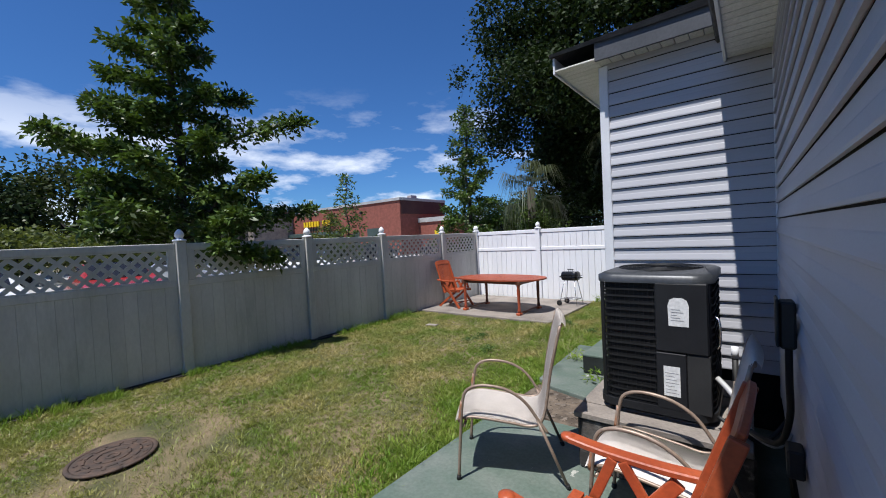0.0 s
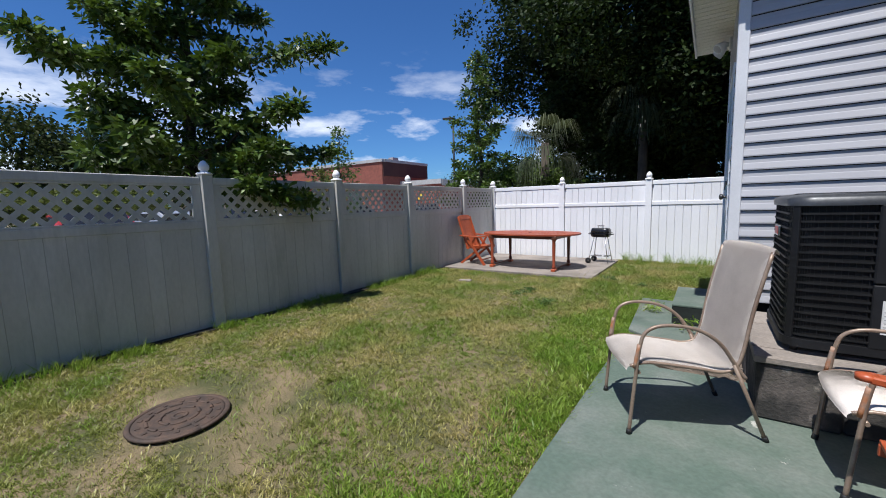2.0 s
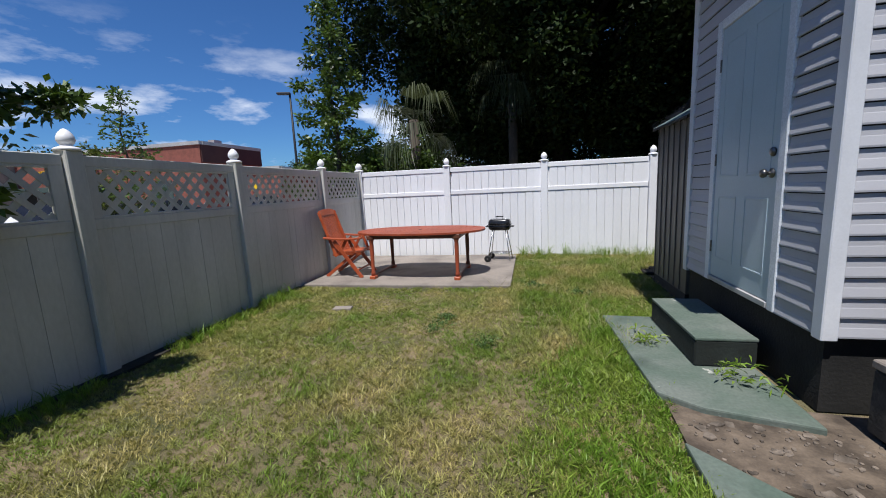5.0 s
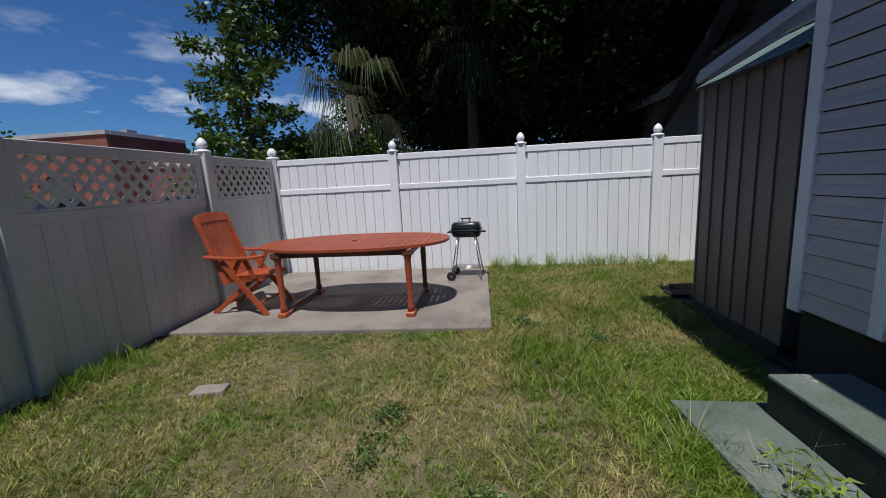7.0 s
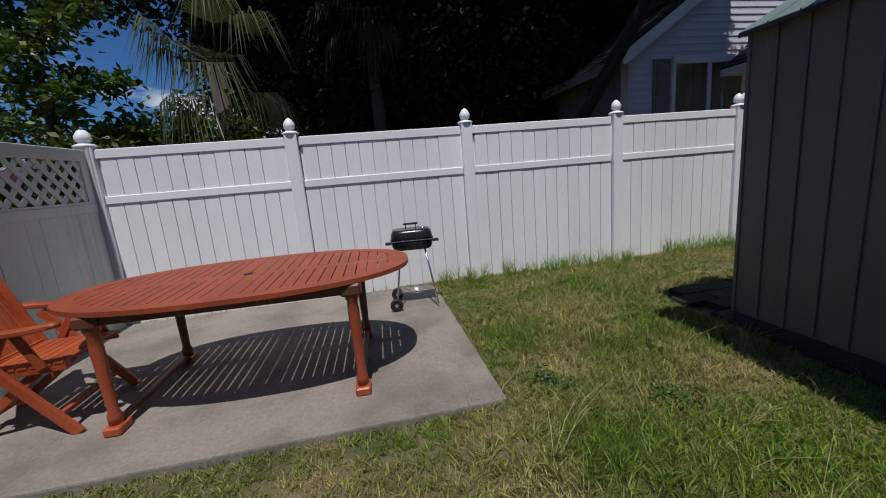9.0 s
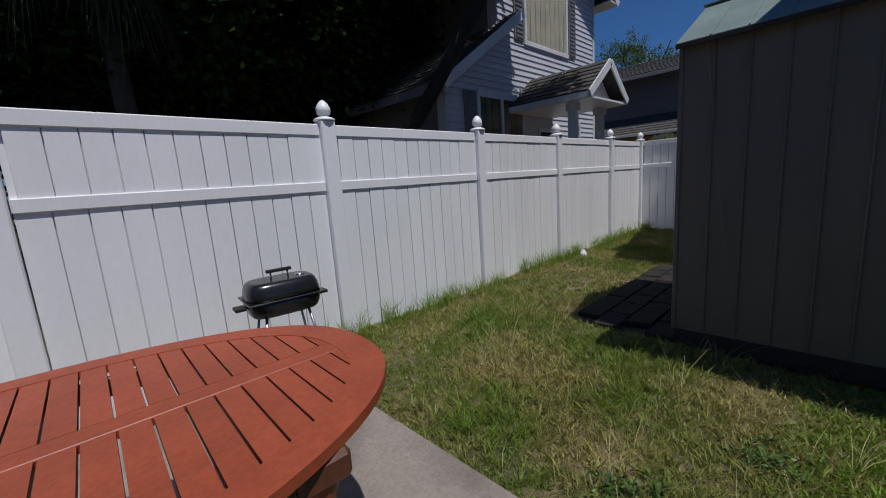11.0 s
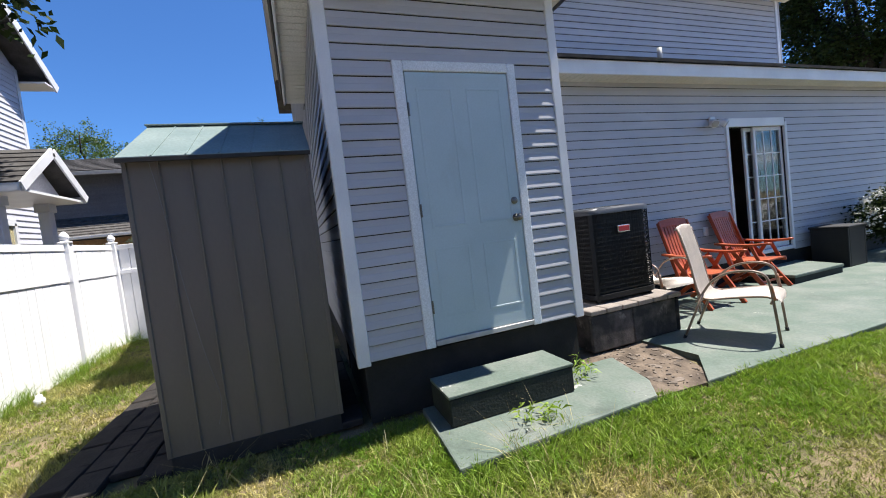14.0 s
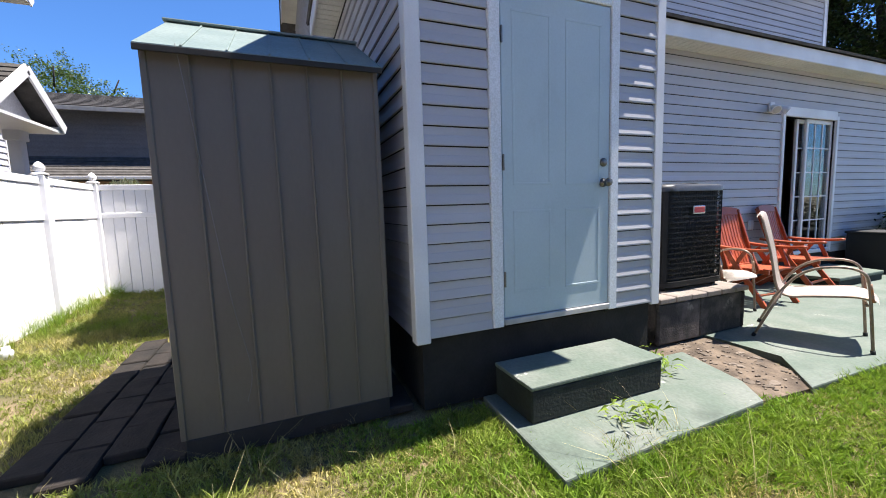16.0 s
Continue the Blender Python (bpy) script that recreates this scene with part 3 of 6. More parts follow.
# back door
door = thing("door_1", "pale blue closed back door with white casing and two knobs", "door", kind="structure")
part("slab", bbox(XB - 0.018, XB + 0.03, DO[0] + 0.004, DO[1] - 0.004, DO[2] + 0.004, DO[3] - 0.004, 0.004), M_DOOR, door)
for y0, y1, z0, z1 in ((5.01, 5.31, 0.68, 1.22), (5.43, 5.72, 0.68, 1.22), (5.01, 5.31, 1.38, 2.44), (5.43, 5.72, 1.38, 2.44)):
    bm = bmesh.new()
    for a0, a1, b0, b1 in ((y0, y1, z0, z0 + 0.016), (y0, y1, z1 - 0.016, z1), (y0, y0 + 0.016, z0 + 0.016, z1 - 0.016), (y1 - 0.016, y1, z0 + 0.016, z1 - 0.016)):
        box(bm, XB - 0.021, XB - 0.017, a0, a1, b0, b1)
    part("panel_moulding", bevel(bm, 0.0015), M_DOOR, door)
for y0, y1, z0, z1 in ((4.848, 4.923, 0.47, 2.642), (5.803, 5.883, 0.47, 2.642), (4.923, 5.803, 2.567, 2.642)):
    part("casing", bbox(XB - 0.028, XB + 0.06, y0, y1, z0, z1, 0.006), M_CASING, door)
part("threshold", bbox(XB - 0.035, XB + 0.1, DO[0], DO[1], DO[2] - 0.04, DO[2], 0.004), M_COPING, door, "worn grey threshold")
for z in (0.78, 1.52, 2.28):
    part("hinge", bbox(XB - 0.03, XB - 0.019, 5.786, 5.799, z - 0.05, z + 0.05, 0.002), M_KNOB, door)
knob = part("knob", lathe(bmesh.new(), [(0.032, 0.0), (0.032, -0.008), (0.012, -0.012), (0.012, -0.035), (0.027, -0.042), (0.030, -0.055), (0.024, -0.068), (0.006, -0.072)], (XB - 0.018, 4.985, 1.39), 14, "x"), M_KNOB, door, "dark aged round knob")
part("deadbolt", lathe(bmesh.new(), [(0.030, 0.0), (0.030, -0.010), (0.024, -0.018), (0.010, -0.022)], (XB - 0.018, 4.985, 1.53), 14, "x"), M_KNOB, door, "dark round deadbolt")

# sliding door
slide = thing("door_2", "white framed sliding patio door standing half open", "door", kind="structure")
for y0, y1, z0, z1 in ((SL[0] - 0.06, SL[0], SL[2] - 0.06, SL[3] + 0.06), (SL[1], SL[1] + 0.06, SL[2] - 0.06, SL[3] + 0.06), (SL[0], SL[1], SL[3], SL[3] + 0.13), (SL[0], SL[1], SL[2] - 0.06, SL[2])):
    part("frame", bbox(XL - 0.035, XL + 0.12, y0, y1, z0, z1, 0.006), M_TRIM, slide)
for y0, y1, xo in ((SL[0], -0.23, 0.02), (-0.32, -0.06, 0.06)):
    sash = new("sash")
    sash.parent = slide
    for a0, a1, b0, b1 in ((y0, y0 + 0.05, SL[2], SL[3]), (y1 - 0.05, y1, SL[2], SL[3]), (y0 + 0.05, y1 - 0.05, SL[2], SL[2] + 0.09), (y0 + 0.05, y1 - 0.05, SL[3] - 0.06, SL[3])):
        part("sash_rail", bbox(XL + xo, XL + xo + 0.035, a0, a1, b0, b1, 0.004), M_TRIM, sash)
    cols = 3 if y1 - y0 > 0.4 else 1
    for i in range(1, cols):
        y = y0 + 0.05 + (y1 - y0 - 0.1) * i / cols
        part("muntin", bbox(XL + xo + 0.006, XL + xo + 0.026, y - 0.009, y + 0.009, SL[2] + 0.09, SL[3] - 0.06, 0), M_TRIM, sash)
    for i in range(1, 5):
        z = SL[2] + 0.09 + (SL[3] - SL[2] - 0.15) * i / 5
        part("muntin", bbox(XL + xo + 0.008, XL + xo + 0.024, y0 + 0.05, y1 - 0.05, z - 0.009, z + 0.009, 0), M_TRIM, sash)
    g = part("pane", bbox(XL + xo + 0.014, XL + xo + 0.018, y0 + 0.05, y1 - 0.05, SL[2] + 0.09, SL[3] - 0.06, 0), M_GLASS, sash)
    g.visible_shadow = False


# roofs and eaves
def eave(parent, p0, p1, depth, n, z, fascia=0.17, panel=0.105, paint=M_TRIM):
    """A soffit with narrow grooved panels and a fascia along p0-p1; n points outward from the wall."""
    p0, p1, n = Vector((*p0, z)), Vector((*p1, z)), Vector((*n, 0))
    d = (p1 - p0).normalized()
    L = (p1 - p0).length
    k = max(1, round(L / panel))
    bm = bmesh.new()
    for i in range(k):
        a, b = p0 + d * (L * i / k + 0.004), p0 + d * (L * (i + 1) / k - 0.004)
        beam(bm, (a + b) / 2 + Vector((0, 0, 0.012)), (a + b) / 2 + n * depth + Vector((0, 0, 0.012)), (b - a).length, 0.014, d)
    part("soffit", bm, M_SOFFIT, parent)
    q = n * (depth + 0.012)
    bm = beam(bmesh.new(), p0 + q + Vector((0, 0, fascia / 2 - 0.02)), p1 + q + Vector((0, 0, fascia / 2 - 0.02)), 0.022, fascia, n)
    part("fascia", bevel(bm, 0.004), paint, parent)


def shingled(parent, a, b, c, d, thick=0.03, rows=0):
    """A roof plane a-b (eave) d-c (ridge), with overlapping shingle rows."""
    a, b, c, d = (Vector(p) for p in (a, b, c, d))
    nrm = (b - a).cross(d - a).normalized()
    if nrm.z < 0:
        nrm = -nrm
    rows = rows or max(2, int((d - a).length / 0.14))
    bm = bmesh.new()
    for i in range(rows):
        t0, t1 = i / rows, min(1, (i + 1.15) / rows)
        q = [a.lerp(d, t0), b.lerp(c, t0), b.lerp(c, t1), a.lerp(d, t1)]
        lo = [bm.verts.new(p) for p in q]
        hi = [bm.verts.new(p + nrm * h) for p, h in zip(q, (thick, thick, thick * 0.4, thick * 0.4))]
        bm.faces.new(lo[::-1])
        bm.faces.new(hi)
        for k in range(4):
            bm.faces.new((lo[k], lo[(k + 1) % 4], hi[(k + 1) % 4], hi[k]))
    return part("shingles", bm, M_SHINGLE, parent)


roof = thing("roof", "dark shingle roofs with white fascia and cream soffits", "roof", kind="structure")
eave(roof, (XL, -5.3), (XL, YB - 0.02), 0.30, (-1, 0), 3.02)
shingled(roof, (XL - 0.36, -5.4, 3.17), (XL - 0.36, YB + 0.0, 3.17), (1.5, YB + 0.0, 4.12), (1.5, -5.4, 4.12))
ez, ov = 3.26, 0.38
ovn = 0.24
eave(roof, (XB, YB - 0.21), (XB, YT + ovn), ov, (-1, 0), ez, 0.16)
eave(roof, (XB, YB), (XL - 0.34, YB), 0.20, (0, -1), ez, 0.17, 0.105, M_FASCIA)
eave(roof, (1.4, YT), (XB, YT), ovn, (0, 1), ez, 0.16)
x0, x1, y0, y1 = XB - ov - 0.04, 1.5, YB - 0.24, YT + ovn + 0.04
ym = (y0 + y1) / 2
rz = ez + 0.14
shingled(roof, (x0, y1, rz), (x0, y0, rz), (x0 + 1.3, ym, rz + 0.62), (x0 + 1.3, ym + 0.01, rz + 0.62))
shingled(roof, (x0, y0, rz), (x1, y0, rz), (x1, ym, rz + 0.62), (x0 + 1.3, ym, rz + 0.62))
shingled(roof, (x1, y1, rz), (x0, y1, rz), (x0 + 1.3, ym, rz + 0.62), (x1, ym, rz + 0.62))
eave(roof, (1.5, -4.2), (1.5, YT + 0.3), 0.42, (-1, 0), 5.5, 0.2)
shingled(roof, (1.02, -4.3, 5.67), (1.02, YT + 0.4, 5.67), (5.2, YT + 0.4, 7.9), (5.2, -4.3, 7.9), 0.05, 20)
shingled(roof, (9.4, YT + 0.4, 5.67), (9.4, -4.3, 5.67), (5.2, -4.3, 7.9), (5.2, YT + 0.4, 7.9), 0.05, 20)
eave(roof, (9.3, YT), (1.5, YT), 0.35, (0, 1), 6.28, 0.2, 0.3)
part("vent_pipe", tube(bmesh.new(), [(0.95, 0.4, 3.8), (0.95, 0.4, 4.05)], 0.04, 10), M_COPING, roof)

# step under the door
bm = prism(bmesh.new(), [(-1.80, 4.90), (-1.40, 4.90), (-1.40, 5.90), (-1.80, 5.90)], 0.238, 0.262)
bevel(bm, 0.008, 2)
step = thing("door_step", "green painted concrete step with sides coloured dark for shade", "step")
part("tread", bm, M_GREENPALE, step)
part("riser", bbox(-1.797, -1.403, 4.903, 5.897, 0.046, 0.240, 0.01), M_RISER, step, "side coloured dark for shade")
bm = prism(bmesh.new(), [(-0.80, -0.75), (-0.10, -0.95), (-0.10, 0.55), (-0.80, 0.40)], 0.115, 0.16)
bevel(bm, 0.014, 2)
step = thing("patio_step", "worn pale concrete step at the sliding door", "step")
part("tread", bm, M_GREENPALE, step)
part("riser", prism(bmesh.new(), [(-0.785, -0.735), (-0.11, -0.93), (-0.11, 0.53), (-0.785, 0.385)], 0.028, 0.118), M_RISER, step, "side coloured dark for shade")

# ---- fences ----
CAP = data_of("cap", lathe(bmesh.new(), [(0.085, 0.0), (0.088, 0.014), (0.070, 0.026), (0.045, 0.034), (0.036, 0.045), (0.052, 0.058), (0.060, 0.082), (0.056, 0.108), (0.042, 0.135), (0.022, 0.158), (0.004, 0.168)], n=16), M_FENCE)
POST = data_of("post", bbox(-0.0635, 0.0635, -0.0635, 0.0635, -0.05, 1.815, 0.008), M_FENCE)
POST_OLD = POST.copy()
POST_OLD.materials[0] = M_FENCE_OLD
PICKET = {}


def picket_mesh(w, z0, z1, material):
    key = (round(w, 4), z0, z1, material.name)
    if key not in PICKET:
        PICKET[key] = data_of("picket", bbox(-w / 2, w / 2, -0.011, 0.011, z0, z1, 0.0008 if material == M_FENCE_OLD else 0.0035), material)
    return PICKET[key]


def fence(label, p0, p1, stations, inward, lattice, post_mesh, material, gap=0.005, seed=1):
    """A vinyl fence along p0-p1 with posts at the stations (metres from p0)."""
    f = thing("fence", label, "fence")
    p0, p1 = Vector((*p0, 0)), Vector((*p1, 0))
    d = (p1 - p0).normalized()
    n = Vector((*inward, 0))
    R = Matrix(((d.x, -d.y, 0), (d.y, d.x, 0), (0, 0, 1))).to_4x4()
    rr = random.Random(seed)

    def at(s, z=0, off=0.0):
        return Matrix.Translation(p0 + d * s + n * off + Vector((0, 0, z))) @ R
    for s in stations:
        p = shared("post", post_mesh, at(s) @ pose(0, 0, 0, rr.uniform(-0.3, 0.3), rr.uniform(-0.3, 0.3), 0), f)
        shared("cap", CAP, Matrix.Translation((0, 0, 1.815)), p)
    for a, b in zip(stations, stations[1:]):
        a, b = a + 0.0655, b - 0.0655
        mid = (a + b) / 2
        w = b - a
        for z0, z1, t in ((1.70, 1.79, 0.022), (1.255, 1.335, 0.024)) if not lattice else ((1.70, 1.785, 0.022), (1.19, 1.28, 0.022)):
            r = part("rail", bbox(-w / 2, w / 2, -t, t, z0, z1, 0.006), material, f)
            r.matrix_basis = at(mid)
        k = max(4, round(w / 0.152))
        pw = w / k
        for i in range(k):
            s = a + pw * (i + 0.5)
            off = rr.uniform(-0.002, 0.002)
            shared("picket", picket_mesh(pw - gap, -0.03, 1.256 if not lattice else 1.191, material), at(s, 0, off), f)
            if not lattice:
                shared("picket", picket_mesh(pw - gap, 1.334, 1.701, material), at(s + 0.03 if i < k - 1 else s + 0.012, 0, off), f)
        bk = part("backing", bbox(-w / 2 + 0.002, w / 2 - 0.002, -0.006, 0.006, 0.04, 1.18 if lattice else 1.69, 0), material, f)
        bk.matrix_basis = at(mid, 0, -0.022)
        if lattice:
            fr = new("lattice_frame")
            fr.parent = f
            fr.matrix_basis = at(mid)
            z0, z1 = 1.28, 1.70
            for u0, u1, b0, b1 in ((-w / 2, -w / 2 + 0.10, z0, z1), (w / 2 - 0.10, w / 2, z0, z1), (-w / 2 + 0.10, w / 2 - 0.10, z1 - 0.02, z1), (-w / 2 + 0.10, w / 2 - 0.10, z0, z0 + 0.02)):
                part("stile", bbox(u0, u1, -0.018, 0.018, b0, b1, 0.003), material, fr)
            u0, u1, b0, b1 = -w / 2 + 0.10, w / 2 - 0.10, z0 + 0.02, z1 - 0.02
            for sgn in (1, -1):
                bm = bmesh.new()
                c = -3.0
                while c < 3.0:
                    # strip along the 45 degree line through (c, b0)
                    pts = []
                    for zz in (b0, b1):
                        pts.append((c + sgn * (zz - b0), zz))
                    (ua, za), (ub, zb) = pts
                    if sgn < 0:
                        (ua, za), (ub, zb) = (ub, zb), (ua, za)
                    if ub > u0 and ua < u1:
                        if ua < u0:
                            za += (zb - za) * (u0 - ua) / (ub - ua)
                            ua = u0
                        if ub > u1:
                            zb -= (zb - za) * (ub - u1) / (ub - ua)
                            ub = u1
                        if ub - ua > 0.01:
                            beam(bm, (ua, sgn * 0.004, za), (ub, sgn * 0.004, zb), 0.006, 0.046, (0, 1, 0))
                    c += 0.148
                part("lattice", bm, material, fr)
    return f


fence("white vinyl privacy fence with ball-topped posts, sunlit", (FX, FY), (FE, FY), [0.0, 1.90, 3.80, 5.71, 7.52, 9.36, 10.85], (0, -1), False, POST, M_FENCE, seed=1)
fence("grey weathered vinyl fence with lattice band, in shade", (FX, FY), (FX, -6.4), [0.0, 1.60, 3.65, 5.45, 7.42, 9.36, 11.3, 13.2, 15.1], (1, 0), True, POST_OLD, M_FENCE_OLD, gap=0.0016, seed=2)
fence("short white vinyl fence closing the side yard", (FE, FY), (FE, YT), [0.0, 1.75, 3.4], (-1, 0), False, POST, M_FENCE, seed=3)


# ---- furniture ----
def wood_chair(m, label, tilt=0):
    """Folding armchair of stained wood, facing +x."""
    c = thing("wooden_chair", label, "chair", m, "orange wooden armchairs")
    W = 0.27
    foot, top = Vector((-0.13, 0, 0.34)), Vector((-0.385, 0, 1.07))
    d = (top - foot)
    for s in (-1, 1):
        part("stile", bar(foot + Vector((0, s * (W - 0.03), 0)), top + Vector((0, s * (W - 0.03), 0)), 0.026, 0.05), M_WOOD, c)
    for i in range(9):
        y = (i - 4) * 0.0505
        a, b = foot + d * 0.10, foot + d * 0.93
        mid = (a + b) / 2 + Vector((-0.018, 0, -0.008))
        part("back_slat", sweep([q + Vector((0, y, 0)) for q in (a, mid, b)], 0.042, 0.014, (0, 1, 0), 0.003), M_WOOD, c)
    u = d.normalized()
    ys_ = [-W + 0.045 + i * 0.0563 for i in range(9)]
    hs_ = [0.035 * (1 - (y / 0.24) ** 2) for y in ys_]
    part("top_rail", sweep([top + u * (-0.03 + q * 0.5) + Vector((0, y, 0)) for y, q in zip(ys_, hs_)], [0.09 + q * 0.5 for q in hs_], 0.026, u), M_WOOD, c)
    part("bottom_rail", bar(foot + d * 0.08 + Vector((0, -W + 0.04, 0)), foot + d * 0.08 + Vector((0, W - 0.04, 0)), 0.026, 0.05), M_WOOD, c)
    for i in range(8):
        x = -0.15 + i * 0.060
        part("seat_slat", bar((x, -W + 0.035, 0.40 + 0.012 * (i / 7) + (0.006 if i in (0, 7) else 0)), (x, W - 0.035, 0.40 + 0.012 * (i / 7)), 0.052, 0.018, (1, 0, 0), 0.004), M_WOOD, c)
    for s in (-1, 1):
        part("seat_rail", bar((-0.2, s * (W - 0.05), 0.375), (0.30, s * (W - 0.05), 0.39), 0.022, 0.045), M_WOOD, c)
        part("leg", bar((0.31, s * W, 0.0), (-0.14, s * W, 0.60), 0.028, 0.058), M_WOOD, c)
        part("leg", bar((-0.36, s * (W - 0.075), 0.0), (0.18, s * (W - 0.075), 0.40), 0.024, 0.05), M_WOOD, c)
        line = smooth_path([(-0.31, s * (W + 0.01), 0.655), (-0.1, s * (W + 0.012), 0.635), (0.16, s * (W + 0.016), 0.63), (0.33, s * (W + 0.012), 0.645)], 3)
        part("armrest", sweep(line, 0.068, 0.030, (0, 1, 0), 0.006), M_WOOD, c)
        part("armrest_tip", lathe(bmesh.new(), [(0.008, -0.016), (0.034, -0.011), (0.034, 0.011), (0.008, 0.016)], (0.335, s * (W + 0.012), 0.646), 14), M_WOOD, c)
        for q in (-0.06, 0.21):
            part("strut", bar((q, s * (W - 0.012), 0.40), (0.10 + (q - 0.1) * 0.15, s * (W - 0.012), 0.62), 0.022, 0.045), M_WOOD, c)
    part("stretcher", bar((0.22, -W, 0.12), (0.22, W, 0.12), 0.03, 0.022), M_WOOD, c)
    part("stretcher", bar((-0.25, -W + 0.07, 0.09), (-0.25, W - 0.07, 0.09), 0.03, 0.022), M_WOOD, c)
    return c


chair = wood_chair(pose(-5.86, 7.97, 0.03, 0, 0, -2), "orange-brown slatted wooden folding armchair against the shaded fence")
copy = copy_thing(chair, pose(-0.65, 1.96, 0.03, 0, 0, 177))
tagged(copy, "orange-brown slatted wooden folding armchair on the green patio")
copy = copy_thing(chair, pose(-0.52, 0.80, 0.03, 0, 0, 186))
tagged(copy, "orange-brown slatted wooden armchair on the patio near the sliding door")


def sling_chair(m, label):
    """Stacking chair of bent tube with a mesh sling, facing +x."""
    c = thing("sling_chair", label, "chair", m, "beige sling chairs")
    W = 0.27
    for s in (-1, 1):
        y = s * W
        line = smooth_path([(0.36, y, 0.0), (0.335, y, 0.30), (0.31, y, 0.54), (0.27, y, 0.625), (0.17, y, 0.655), (0.02, y, 0.635), (-0.10, y, 0.56), (-0.19, y * 0.98, 0.43), (-0.24, y, 0.36)], 4)
        part("front_leg", tube(bmesh.new(), line, 0.0108, 8), M_TUBE, c)
        part("rear_leg", tube(bmesh.new(), [(-0.18, y * 0.98, 0.44), (-0.36, y, 0.0)], 0.0108, 8), M_TUBE, c)
        part("foot_cap", tube(bmesh.new(), [(0.361, y, 0.0), (0.357, y, 0.03)], 0.0155, 8), M_PLASTIC, c)
        part("foot_cap", tube(bmesh.new(), [(-0.361, y, 0.0), (-0.349, y, 0.03)], 0.0155, 8), M_PLASTIC, c)
        part("rust_patch", tube(bmesh.new(), smooth_path([(0.338, y, 0.40), (0.316, y, 0.54)], 4), 0.0114, 8), M_RUST, c, "rust patch on the tube")
        rail = smooth_path([(0.355, y * 0.90, 0.40), (0.25, y * 0.90, 0.425), (0.0, y * 0.90, 0.40), (-0.14, y * 0.90, 0.385), (-0.22, y * 0.90, 0.45), (-0.275, y * 0.90, 0.75), (-0.345, y * 0.90, 1.05)], 4)
        part("sling_rail", tube(bmesh.new(), rail, 0.010, 8), M_TUBE, c)
    spine = smooth_path([(0.372, 0, 0.378), (0.357, 0, 0.405), (0.25, 0, 0.43), (0.0, 0, 0.40), (-0.14, 0, 0.385), (-0.22, 0, 0.45), (-0.275, 0, 0.75), (-0.345, 0, 1.05), (-0.367, 0, 1.065), (-0.377, 0, 1.045)], 4)
    bm = bmesh.new()
    cols = 8
    rows_ = []
    for i, p in enumerate(spine):
        t = (spine[min(i + 1, len(spine) - 1)] - spine[max(i - 1, 0)]).normalized()
        nrm = Vector((t.z, 0, -t.x))
        rows_.append([bm.verts.new(p + Vector((0, (j / cols - 0.5) * 2 * W * 0.93, 0)) + nrm * 0.018 * (1 - (2 * j / cols - 1) ** 2)) for j in range(cols + 1)])
    for a, b in zip(rows_, rows_[1:]):
        for j in range(cols):
            bm.faces.new((a[j], a[j + 1], b[j + 1], b[j])).smooth = True
    bmesh.ops.solidify(bm, geom=list(bm.faces), thickness=0.006)
    part("sling", bm, M_SLING, c)
    for x, z in ((0.31, 0.40), (-0.20, 0.40)):
        part("crossbar", tube(bmesh.new(), [(x, -W * 0.98, z - 0.03), (x, W * 0.98, z - 0.03)], 0.010, 8), M_TUBE, c)
    part("top_bar", tube(bmesh.new(), [(-0.353, -W * 0.9, 1.053), (-0.353, W * 0.9, 1.053)], 0.010, 8), M_TUBE, c)
    return c


sling = sling_chair(pose(-1.633, 2.90, 0.03, 0, 0, 205), "beige mesh sling patio chair with rusty tan tube frame")
copy = copy_thing(sling, pose(-0.60, 2.72, 0.03, 0, 0, 181))
tagged(copy, "beige mesh sling patio chair beside the wooden armchair")


def oval(a, b, n=72, p=2.35):
    out = []
    for k in range(n):
        t = math.tau * k / n
        c, s = math.cos(t), math.sin(t)
        out.append((a * math.copysign(abs(c) ** (2 / p), c), b * math.copysign(abs(s) ** (2 / p), s)))
    return out


